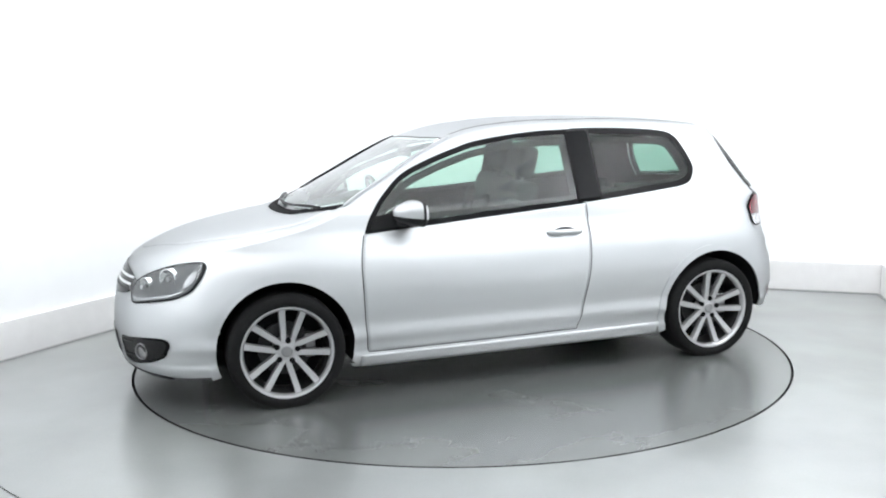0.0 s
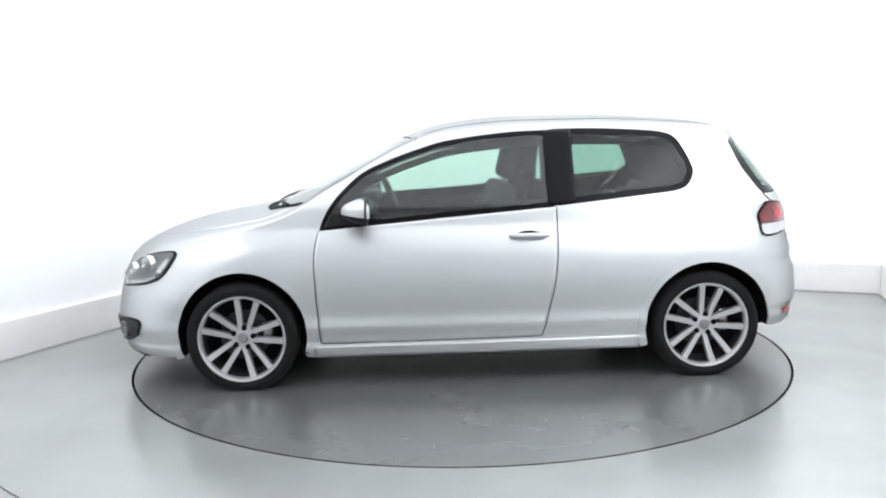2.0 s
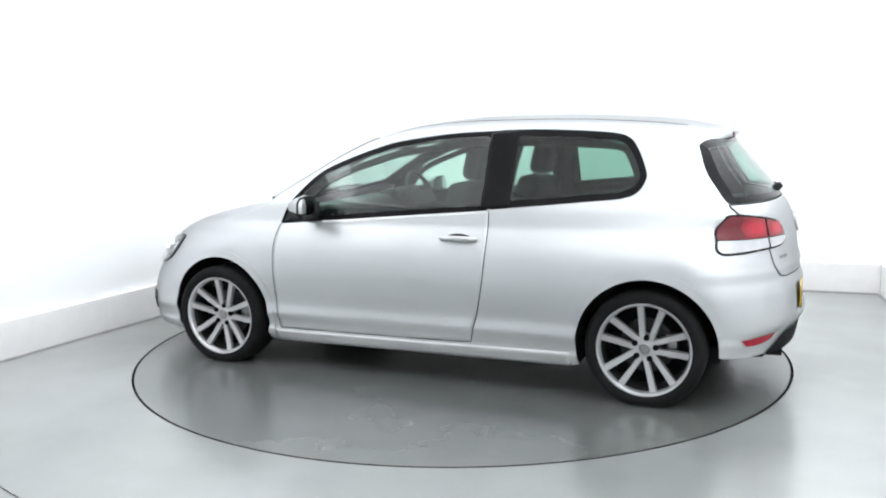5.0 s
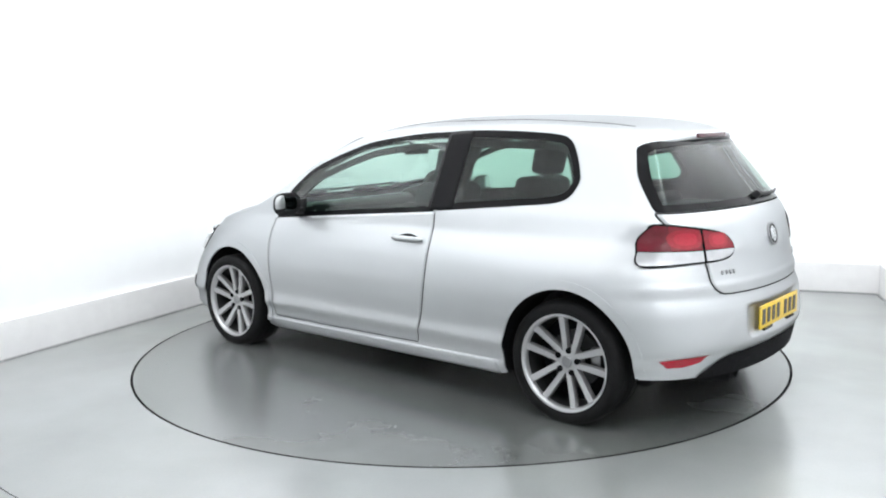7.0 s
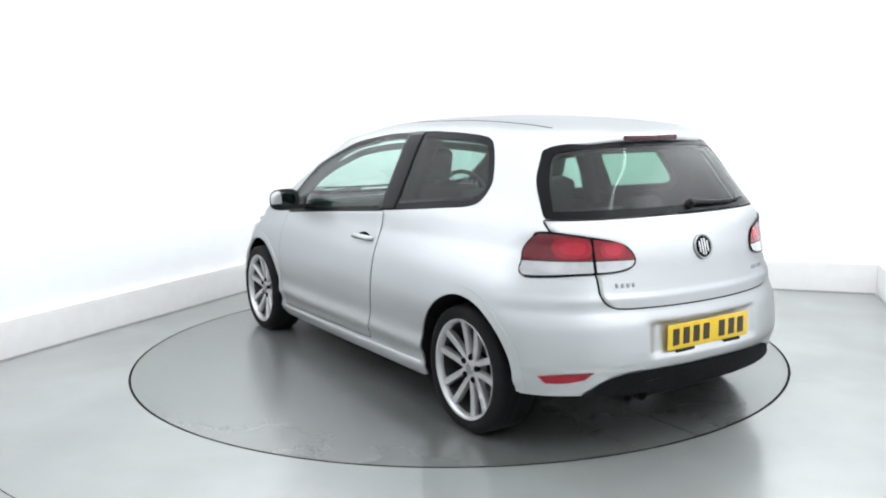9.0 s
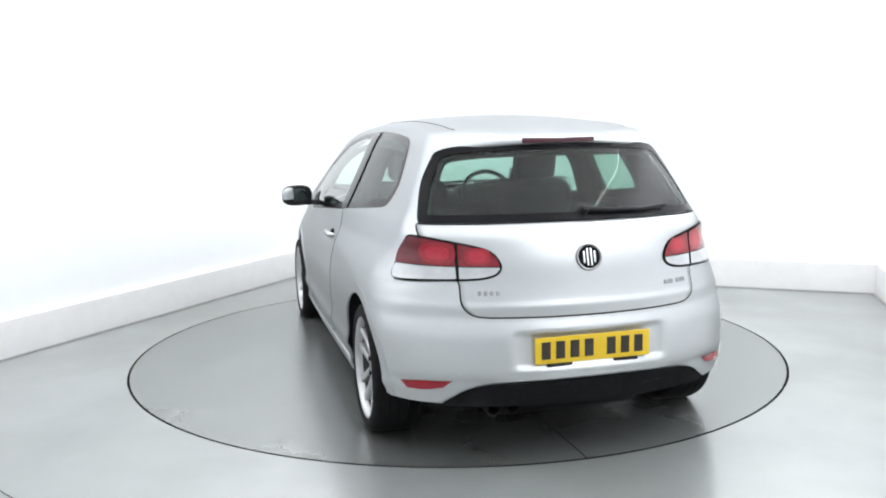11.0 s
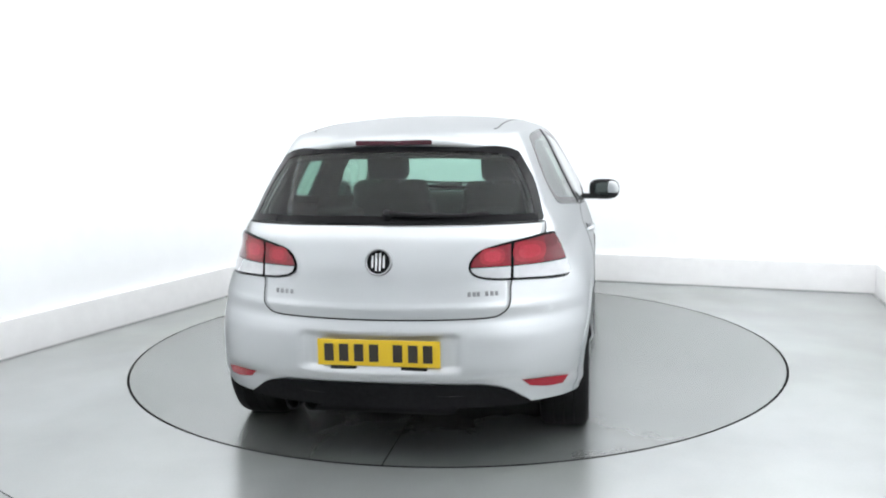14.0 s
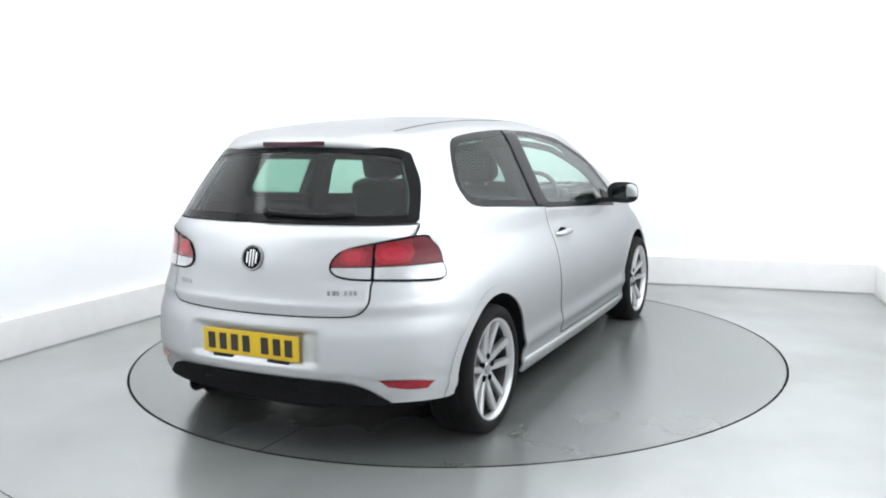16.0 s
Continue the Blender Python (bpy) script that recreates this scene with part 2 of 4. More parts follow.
# ---- the turntable ----
turntable = new("turntable")
tagged(turntable, "round grey epoxy turntable set flush in the floor", "turntable")
def half_plate(sign):
    """One half of the disc; the two meet in a narrow joint."""
    bm = bmesh.new()
    steps = 100
    r, g = TABLE_R - 0.004, 0.0025
    arc = [(r * math.cos(math.pi * k / steps), sign * (g + r * math.sin(math.pi * k / steps))) for k in range(steps + 1)]
    lo = [bm.verts.new((x, y, -0.012)) for x, y in arc]
    hi = [bm.verts.new((x, y, -0.004)) for x, y in arc]
    up = [bm.verts.new((x * (1 - 0.004 / r), sign * g + (y - sign * g) * (1 - 0.004 / r), 0)) for x, y in arc]
    for a, b in ((lo, hi), (hi, up)):
        for k in range(steps):
            bm.faces.new((a[k], a[k + 1], b[k + 1], b[k]))
        bm.faces.new((a[-1], a[0], b[0], b[-1]))
    bm.faces.new(up), bm.faces.new(lo)
    bmesh.ops.recalc_face_normals(bm, faces=bm.faces)
    for face in bm.faces:
        face.material_index = 0 if face.normal.z > 0.9 else 1
    ob = part("plate", bm, DISC, turntable, smooth=False)
    ob.data.materials.append(GAP)
    return ob


half_plate(1), half_plate(-1)


# ---- body form: x to the car's front, y to its left, z up; its origin on the ground between the axles ----
def pchip(knots):
    xs, ys = (np.array(v, float) for v in zip(*sorted(knots)))
    h, d = np.diff(xs), np.diff(ys) / np.diff(xs)
    m = np.zeros(len(xs))
    for i in range(1, len(xs) - 1):
        if d[i - 1] * d[i] > 0:
            w1, w2 = 2 * h[i] + h[i - 1], h[i] + 2 * h[i - 1]
            m[i] = (w1 + w2) / (w1 / d[i - 1] + w2 / d[i])
    m[0], m[-1] = d[0], d[-1]

    def f(x):
        x = np.asarray(x, float)
        i = np.clip(np.searchsorted(xs, x) - 1, 0, len(xs) - 2)
        t = (np.clip(x, xs[0], xs[-1]) - xs[i]) / h[i]
        return (1 + 2 * t) * (1 - t) ** 2 * ys[i] + t * (1 - t) ** 2 * h[i] * m[i] + t * t * (3 - 2 * t) * ys[i + 1] + t * t * (t - 1) * h[i] * m[i + 1]
    return f


half_width = pchip([(0.16, 0.822), (0.19, 0.846), (0.235, 0.861), (0.25, 0.856), (0.29, 0.861), (0.335, 0.879), (0.40, 0.872), (0.50, 0.881), (0.58, 0.885), (0.65, 0.881), (0.72, 0.871), (0.77, 0.858), (0.815, 0.842), (0.85, 0.828),
                    (0.885, 0.814), (0.93, 0.806), (0.979, 0.796), (1.061, 0.757), (1.155, 0.711), (1.25, 0.665), (1.345, 0.617), (1.40, 0.575), (1.46, 0.50)])
taper = pchip([(-2.1, 0.93), (-1.7, 0.955), (-1.289, 0.985), (-0.6, 0.995), (0.2, 1.0), (0.8, 0.995), (1.289, 0.985), (1.7, 0.965), (2.2, 0.94)])
upper_taper = pchip([(-2.1, 0.88), (-1.5, 0.892), (-1.2, 0.917), (-0.8, 0.970), (-0.45, 0.996), (0.3, 1.0), (0.9, 0.99), (1.4, 0.975), (2.2, 0.94)])
tail = pchip([(0.16, -1.92), (0.25, -1.965), (0.34, -1.984), (0.372, -1.993), (0.392, -2.011), (0.42, -2.015), (0.50, -2.010), (0.56, -2.004), (0.60, -1.992), (0.64, -1.979), (0.683, -1.980), (0.698, -1.973), (0.75, -1.962), (0.85, -1.948), (0.96, -1.910), (1.02, -1.868), (1.15, -1.768), (1.3, -1.640), (1.42, -1.540)])
nose = pchip([(0.15, 2.06), (0.19, 2.110), (0.25, 2.135), (0.36, 2.147), (0.45, 2.142), (0.52, 2.130), (0.60, 2.105), (0.66, 2.075), (0.72, 2.035), (0.8, 1.95), (1.5, 1.87)])
tail_round = pchip([(0.2, 0.42), (0.38, 0.46), (0.6, 0.51), (0.78, 0.54), (0.9, 0.45), (0.965, 0.36), (1.02, 0.34), (1.317, 0.235), (1.42, 0.22)])
nose_round = pchip([(0.2, 0.49), (0.38, 0.51), (0.5, 0.61), (0.6, 0.74), (0.8, 0.88)])
edge_top = pchip([(2.1, 0.715), (1.95, 0.74), (1.7, 0.79), (1.3, 0.875), (1.08, 0.935), (0.95, 0.995), (0.84, 1.065), (0.7, 1.145), (0.6, 1.205), (0.45, 1.285), (0.31, 1.345), (0.15, 1.384), (0.0, 1.404), (-0.3, 1.422), (-0.8, 1.424), (-1.2, 1.404), (-1.5, 1.375), (-1.8, 1.32)])
crown_top = pchip([(2.02, 0.735), (1.93, 0.785), (1.7, 0.868), (1.5, 0.908), (1.3, 0.938), (1.2, 0.952), (1.06, 1.022), (0.84, 1.122), (0.6, 1.248), (0.38, 1.362), (0.28, 1.399), (0.08, 1.447), (-0.278, 1.476), (-0.63, 1.479), (-0.97, 1.467), (-1.3, 1.444), (-1.5, 1.408), (-1.60, 1.380), (-1.72, 1.33)])
POWER = 2.2


def rounding(x, z):
    tr = np.clip((x - tail(z)) / tail_round(z), 0, 1)
    tf = np.clip((nose(z) - x) / nose_round(z), 0, 1)
    return (1 - (1 - tr) ** POWER) ** (1 / POWER) * (1 - (1 - tf) ** POWER) ** (1 / POWER)


def width(x, z):
    s = np.clip((z - 0.70) / 0.36, 0, 1)
    s = s * s * (3 - 2 * s)
    return half_width(z) * (taper(x) * (1 - s) + upper_taper(x) * s)


def flank(x, z):
    """The left side as points over (x, z)."""
    x, z = np.broadcast_arrays(np.asarray(x, float), np.asarray(z, float))
    return np.stack([x, width(x, z) * rounding(x, z), z], -1)


def dent(y, z):
    """How far the number plate's recess goes in."""
    def step(v, a, b):
        t = np.clip((v - a) / (b - a), 0, 1)
        return t * t * (3 - 2 * t)
    return 0.022 * step(-np.abs(y), -0.345, -0.315) * step(z, 0.424, 0.440) * step(-z, -0.582, -0.562)


def end_x(y, z, rear):
    base, c = (tail(z), tail_round(z)) if rear else (nose(z), nose_round(z))
    sign = 1 if rear else -1
    x = base
    for _ in range(6):
        t = 1 - (1 - np.clip(np.abs(y) / width(x, z), 0, 0.9999) ** POWER) ** (1 / POWER)
        x = base + sign * c * t
    return x + dent(y, z) if rear else x


def rear(y, z):
    """The tail as points over (y, z)."""
    y, z = np.broadcast_arrays(np.asarray(y, float), np.asarray(z, float))
    return np.stack([end_x(y, z, True), y, z], -1)


def front(y, z):
    y, z = np.broadcast_arrays(np.asarray(y, float), np.asarray(z, float))
    return np.stack([end_x(y, z, False), y, z], -1)


def top(x, u):
    """Bonnet, windscreen and roof over (x, share of the half width)."""
    x, u = np.broadcast_arrays(np.asarray(x, float), np.asarray(u, float))
    e = edge_top(x)
    rise = crown_top(x) - e
    y = width(x, e) * rounding(x, e)
    # the windscreen is an even arc; bonnet and roof turn down more sharply at their edges
    s = np.clip((x - 0.2) / 0.3, 0, 1) * np.clip((1.3 - x) / 0.25, 0, 1)
    k = 0.38 * (1 - s)
    return np.stack([x, y * u, e + rise * ((1 - k) * (1 - np.abs(u) ** 2.0) + k * (1 - np.abs(u) ** 7))], -1)


# ---- end of body form ----


sill_line = pchip([(2.2, 0.18), (1.65, 0.185), (0.9, 0.165), (-0.9, 0.195), (-1.55, 0.24), (-1.65, 0.27), (-2.1, 0.27)])
FRONT_AXLE, REAR_AXLE = 1.289, -1.289
ARCH_R, HUB_Z = 0.352, 0.302


def grid_faces(nc, nr, keep=None, start=0, flip=False):
    out = []
    for i in range(nc - 1):
        for j in range(nr - 1):
            if keep is None or keep[i, j]:
                q = (start + i * nr + j, start + (i + 1) * nr + j, start + (i + 1) * nr + j + 1, start + i * nr + j + 1)
                out.append(q[::-1] if flip else q)
    return out


def spread(knots, n):
    """n smooth points along a line through the knots, evenly spaced."""
    p = np.array(knots, float)
    if len(p) == 2:
        s = np.linspace(0, 1, n)[:, None]
        return p[0] + (p[1] - p[0]) * s
    d = np.r_[0, np.cumsum(np.hypot(*np.diff(p, axis=0).T))]
    fx, fy = pchip_par(d, p[:, 0]), pchip_par(d, p[:, 1])
    s = np.linspace(0, d[-1], n)
    return np.stack([fx(s), fy(s)], -1)


def pchip_par(d, v):
    m = np.gradient(v, d)

    def f(s):
        i = np.clip(np.searchsorted(d, s) - 1, 0, len(d) - 2)
        h = d[i + 1] - d[i]
        t = (s - d[i]) / h
        return (1 + 2 * t) * (1 - t) ** 2 * v[i] + t * (1 - t) ** 2 * h * m[i] + t * t * (3 - 2 * t) * v[i + 1] + t * t * (t - 1) * h * m[i + 1]
    return f


def inside(px, pz, loop):
    r = np.zeros(px.shape, bool)
    a, b = loop, np.roll(loop, -1, 0)
    for (x0, z0), (x1, z1) in zip(a, b):
        hit = (z0 > pz) != (z1 > pz)
        with np.errstate(divide="ignore", invalid="ignore"):
            r ^= hit & (px < (x1 - x0) * (pz - z0) / (z1 - z0 if z1 != z0 else 1e-9) + x0)
    return r


def normals(form, a, b):
    e = 2e-3
    da, db = form(a + e, b) - form(a - e, b), form(a, b + e) - form(a, b - e)
    n = np.cross(da, db)
    n /= np.linalg.norm(n, axis=-1, keepdims=True) + 1e-12
    p = form(a, b)
    out = p - np.array([0.0, 0.0, 0.6])
    out[..., 0] *= 0.45
    return p, n * np.where((n * out).sum(-1, keepdims=True) < 0, -1, 1)


def fill(sides, n, m):
    """A grid of (a, b) between four lines: bottom and top run the same way, left and right upwards."""
    bottom, right, topl, left = spread(sides[0], n), spread(sides[1], m), spread(sides[2], n), spread(sides[3], m)
    u, v = np.linspace(0, 1, n)[:, None, None], np.linspace(0, 1, m)[None, :, None]
    g = (1 - v) * bottom[:, None] + v * topl[:, None] + (1 - u) * left[None] + u * right[None]
    return g - ((1 - u) * (1 - v) * bottom[0] + u * (1 - v) * bottom[-1] + u * v * topl[-1] + (1 - u) * v * topl[0])


def ring_of(g):
    """The rim of a grid, once round."""
    return np.concatenate([g[:-1, 0], g[-1, :-1], g[:0:-1, -1], g[0, :0:-1]])


def panel(name, form, sides, n, m, mat, parent, proud=0.003, deep=0.004, side=1, label="", grid=None):
    """A panel that follows the form between four lines, standing proud of it, with its edge folded back."""
    g = fill(sides, n, m) if grid is None else grid
    n, m = g.shape[:2]
    p, nr = normals(form, g[..., 0], g[..., 1])
    v = (p + nr * proud).reshape(-1, 3)
    idx = ring_of(np.arange(n * m).reshape(n, m)[..., None])[:, 0]
    low = (p - nr * deep).reshape(-1, 3)[idx]
    verts = np.concatenate([v, low])
    faces = grid_faces(n, m)
    k = len(idx)
    for i in range(k):
        j = (i + 1) % k
        faces.append((idx[j], idx[i], n * m + i, n * m + j))
    return oriented(name, verts, faces, nr[n // 2, m // 2], n // 2 * m + m // 2, m, mat, parent, side, label)


def oriented(name, verts, faces, want, at, m, mat, parent, side, label):
    a, b, c = verts[at], verts[at + m] if at + m < len(verts) else verts[at - m], verts[at + 1]
    verts = np.array(verts)
    mid = np.cross(b - a, c - a)
    flip = (mid @ want) < 0
    if side < 0:
        verts = verts * np.array([1, -1, 1])
        flip = not flip
    if flip:
        faces = [f[::-1] for f in faces]
    return mesh_ob(name, verts, faces, mat, parent, label)


def strip(name, form, loop, wide, mat, parent, proud=0.003, deep=0.003, side=1, label="", closed=True, n=160):
    """A band along a line on the form; wide to its left."""
    pts = np.array(loop, float)
    if closed:
        pts = np.concatenate([pts, pts[:1]])
    d = np.r_[0, np.cumsum(np.hypot(*np.diff(pts, axis=0).T))]
    s = np.linspace(0, d[-1], n + 1)
    q = np.stack([np.interp(s, d, pts[:, 0]), np.interp(s, d, pts[:, 1])], -1)
    if closed:
        q = q[:-1]
        tan = np.roll(q, -2, 0) - np.roll(q, 2, 0)
    else:
        tan = np.gradient(q, axis=0)
    tan /= np.linalg.norm(tan, axis=1, keepdims=True) + 1e-9
    nrm = np.stack([-tan[:, 1], tan[:, 0]], -1)
    w = np.asarray(wide)[..., None] if np.ndim(wide) else wide
    r = q + nrm * w
    rows = []
    for line, lift in ((q, -deep), (q, proud), (r, proud), (r, -deep)):
        p, nn = normals(form, line[:, 0], line[:, 1])
        rows.append(p + nn * lift)
    verts = np.stack(rows, 1).reshape(-1, 3)
    k = len(q)
    faces = []
    for i in range(k if closed else k - 1):
        j = (i + 1) % k
        for a in range(3):
            faces.append((i * 4 + a, j * 4 + a, j * 4 + a + 1, i * 4 + a + 1))
    p, nn = normals(form, q[:, 0], q[:, 1])
    mid = np.cross(verts[5] - verts[1], verts[2] - verts[1])
    flip = (mid @ nn[0]) < 0
    if side < 0:
        verts = verts * np.array([1, -1, 1])
        flip = not flip
    if flip:
        faces = [f[::-1] for f in faces]
    ob = mesh_ob(name, verts, faces, mat, parent, label)
    ob.data.set_sharp_from_angle(angle=radians(50))
    return ob


def smooth_loop(knots, n=200):
    """A closed smooth line through the knots; doubled knots make corners."""
    p = np.array(knots, float)
    out = []
    k = len(p)
    for i in range(k):
        p0, p1, p2, p3 = p[i - 1], p[i], p[(i + 1) % k], p[(i + 2) % k]
        if np.allclose(p1, p2):
            continue
        m1 = np.zeros(2) if np.allclose(p0, p1) else (p2 - p0) / 2
        m2 = np.zeros(2) if np.allclose(p2, p3) else (p3 - p1) / 2
        if np.allclose(p0, p1):
            m1 = (p2 - p1)
        if np.allclose(p2, p3):
            m2 = (p2 - p1)
        for t in np.linspace(0, 1, 12, endpoint=False):
            out.append((1 + 2 * t) * (1 - t) ** 2 * p1 + t * (1 - t) ** 2 * m1 + t * t * (3 - 2 * t) * p2 + t * t * (t - 1) * m2)
    out = np.array(out)
    area = (out[:, 0] * np.roll(out[:, 1], -1) - out[:, 1] * np.roll(out[:, 0], -1)).sum()
    return out if area > 0 else out[::-1]


def shrink(loop, d):
    """The loop drawn inwards by d."""
    a = loop
    tan = np.roll(a, -2, 0) - np.roll(a, 2, 0)
    tan /= np.linalg.norm(tan, axis=1, keepdims=True) + 1e-9
    return a + np.stack([-tan[:, 1], tan[:, 0]], -1) * d


def pane(name, form, loop, mat, parent, proud=0.002, side=1, label="", rings=14):
    """A sheet that fills a loop, drawn in rings towards its spine."""
    c = loop.mean(0)
    wide = np.ptp(loop[:, 0]) > np.ptp(loop[:, 1])
    spine = loop.copy()
    ax = 0 if wide else 1
    spine[:, 1 - ax] = c[1 - ax]
    spine[:, ax] = c[ax] + (loop[:, ax] - c[ax]) * 0.6
    if wide:
        # the spine follows the middle height of the shape
        for i, x in enumerate(spine[:, 0]):
            near = loop[np.abs(loop[:, 0] - x) < 0.04 * np.ptp(loop[:, 0]) + 0.01]
            if len(near):
                spine[i, 1] = (near[:, 1].max() + near[:, 1].min()) / 2
    rows = []
    k = len(loop)
    for j in range(rings + 1):
        w = j / rings
        q = loop * (1 - w) + spine * w
        p, nn = normals(form, q[:, 0], q[:, 1])
        rows.append(p + nn * proud)
        if j == 0:
            want = nn[0]
    verts = np.concatenate(rows)
    faces = [(j * k + i, j * k + (i + 1) % k, (j + 1) * k + (i + 1) % k, (j + 1) * k + i) for j in range(rings) for i in range(k)]
    mid = np.cross(verts[1] - verts[0], verts[k] - verts[0])
    flip = (mid @ want) < 0
    if side < 0:
        verts = verts * np.array([1, -1, 1])
        flip = not flip
    if flip:
        faces = [f[::-1] for f in faces]
    ob = mesh_ob(name, verts, faces, mat, parent, label)
    return ob


# outlines: the two side windows, the rear window, the windscreen
DOOR_WINDOW = smooth_loop([(0.857, 0.870), (0.857, 0.870), (0.595, 0.893), (0.269, 0.919), (-0.445, 0.975), (-0.445, 0.975), (-0.445, 1.389), (-0.445, 1.389), (-0.179, 1.378), (0.14, 1.339), (0.299, 1.297), (0.46, 1.242), (0.619, 1.170), (0.741, 1.063), (0.815, 0.965)])
REAR_WINDOW = smooth_loop([(-0.449, 0.975), (-0.449, 0.975), (-0.659, 0.994), (-0.956, 1.021), (-1.134, 1.039), (-1.212, 1.070), (-1.251, 1.140), (-1.239, 1.200), (-1.197, 1.289), (-1.152, 1.344), (-1.077, 1.369), (-0.895, 1.385), (-0.65, 1.394), (-0.449, 1.393), (-0.449, 1.393)])
BACKLIGHT = smooth_loop([(0.662, 1.016), (0.662, 1.016), (0.495, 1.019), (0.25, 1.021), (-0.25, 1.021), (-0.495, 1.019), (-0.662, 1.016), (-0.662, 1.016), (-0.612, 1.175), (-0.541, 1.303), (-0.541, 1.303), (-0.47, 1.326), (-0.25, 1.341), (0.25, 1.341), (0.47, 1.326), (0.541, 1.303), (0.541, 1.303), (0.612, 1.175)])
SCREEN = smooth_loop([(1.18, 0.0), (1.13, 0.5), (0.93, 0.91), (0.93, 0.91), (0.65, 0.935), (0.32, 0.93), (0.32, 0.93), (0.37, 0.5), (0.385, 0.0), (0.37, -0.5), (0.32, -0.93), (0.32, -0.93), (0.65, -0.935), (0.93, -0.91), (0.93, -0.91), (1.13, -0.5)])

car = new("car")
tagged(car, "silver three-door hatchback car parked on the turntable", "car")


def body_shell():
    nf, nm, nt_, rows_n = 26, 150, 60, 84
    ph = np.linspace(0, math.pi / 2, nf)
    pr_ = np.linspace(math.pi / 2, 0, nt_)
    v = np.linspace(0, 1, rows_n) ** 0.95
    cols = nf + nm + nt_
    z = np.full((cols, rows_n), 0.5)
    for _ in range(12):
        x = np.empty((cols, rows_n))
        tf = 1 - np.cos(ph) ** (2 / POWER)
        tr = 1 - np.cos(pr_) ** (2 / POWER)
        x[:nf] = nose(z[:nf]) - nose_round(z[:nf]) * tf[:, None]
        x[nf + nm:] = tail(z[nf + nm:]) + tail_round(z[nf + nm:]) * tr[:, None]
        s = np.linspace(0, 1, nm + 2)[1:-1, None]
        zz = z[nf:nf + nm]
        x[nf:nf + nm] = (nose(zz) - nose_round(zz)) * (1 - s) + (tail(zz) + tail_round(zz)) * s
        low = sill_line(x)
        z = 0.5 * z + 0.5 * (low + v[None] * (edge_top(x) - low))
    p = flank(x, z)
    p[nf + nm:, :, 0] += dent(p[nf + nm:, :, 1], p[nf + nm:, :, 2])
    p[0, :, 1] = 0
    p[-1, :, 1] = 0
    c = (p[:-1, :-1] + p[1:, :-1] + p[:-1, 1:] + p[1:, 1:]) / 4
    cx, cy, cz = c[..., 0], c[..., 1], c[..., 2]
    keep = np.ones(cx.shape, bool)
    side_on = (cy > 0.4) & (cx > -1.6) & (cx < 1.0)
    narrow = keep.copy()
    for loop in (DOOR_WINDOW, REAR_WINDOW):
        keep &= ~(side_on & inside(cx, cz, shrink(loop, 0.022)))
    for loop in (DOOR_WINDOW, REAR_WINDOW):
        narrow &= ~(side_on & inside(cx, cz, shrink(loop, 0.034)))
    narrow &= ~((cx < -1.3) & inside(cy, cz, shrink(BACKLIGHT, 0.010)))
    keep &= ~((cx < -1.3) & inside(cy, cz, shrink(BACKLIGHT, 0.022)))
    for ax in (FRONT_AXLE, REAR_AXLE):
        keep &= np.hypot(cx - ax, cz - HUB_Z) > ARCH_R + 0.014
    # the top
    xs = x[:, -1]
    us = np.linspace(0, 1, 34)
    gt = top(xs[:, None], us[None])
    gt[:, -1] = p[:, -1]
    ct = (gt[:-1, :-1] + gt[1:, 1:]) / 2
    uc = (us[:-1] + us[1:]) / 2
    keep_t = ~inside(ct[..., 0], np.broadcast_to(uc, ct.shape[:2]), shrink(SCREEN, 0.03))
    out_v, out_f = [], []
    for sgn in (1, -1):
        n0 = sum(len(a) for a in out_v)
        out_v.append(p.reshape(-1, 3) * np.array([1, sgn, 1]))
        out_f += grid_faces(cols, rows_n, keep, n0, sgn < 0)
        n0 = sum(len(a) for a in out_v)
        out_v.append(gt.reshape(-1, 3) * np.array([1, sgn, 1]))
        out_f += grid_faces(len(xs), len(us), keep_t, n0, sgn > 0)
    ob = mesh_ob("body_shell", np.concatenate(out_v), out_f, PAINT, car)
    bm = bmesh.new()
    bm.from_mesh(ob.data)
    bmesh.ops.remove_doubles(bm, verts=bm.verts, dist=0.0012)
    bmesh.ops.dissolve_degenerate(bm, edges=bm.edges, dist=0.0005)
    bmesh.ops.delete(bm, geom=[v for v in bm.verts if not v.link_faces], context="VERTS")
    bm.to_mesh(ob.data)
    bm.free()
    ob.data.shade_smooth()
    # the trim inside, one hand's width in
    tv, tf_ = [], []
    for sgn in (1, -1):
        q = p.copy()
        q[..., 1] = np.maximum(q[..., 1] - 0.045, 0)
        q[..., 0] *= 0.975
        kk = narrow & (cz > 0.45) & (cx < 0.9)
        kk &= (np.hypot(cx - REAR_AXLE, cz - HUB_Z) > ARCH_R + 0.09)
        n0 = sum(len(a) for a in tv)
        tv.append(q.reshape(-1, 3) * np.array([1, sgn, 1]))
        tf_ += grid_faces(cols, rows_n, kk, n0, sgn > 0)
    mesh_ob("interior_trim", np.concatenate(tv), tf_, DARK, car)
    tv, tf_ = [], []
    kt = keep_t & (ct[..., 0] < 0.3) & (ct[..., 0] > -1.6)
    for sgn in (1, -1):
        q = gt.copy()
        q[..., 2] -= 0.035
        n0 = sum(len(a) for a in tv)
        tv.append(q.reshape(-1, 3) * np.array([1, sgn, 1]))
        tf_ += grid_faces(len(xs), len(us), kt, n0, sgn < 0)
    mesh_ob("headlining", np.concatenate(tv), tf_, LINING, car, "pale grey cloth headlining")


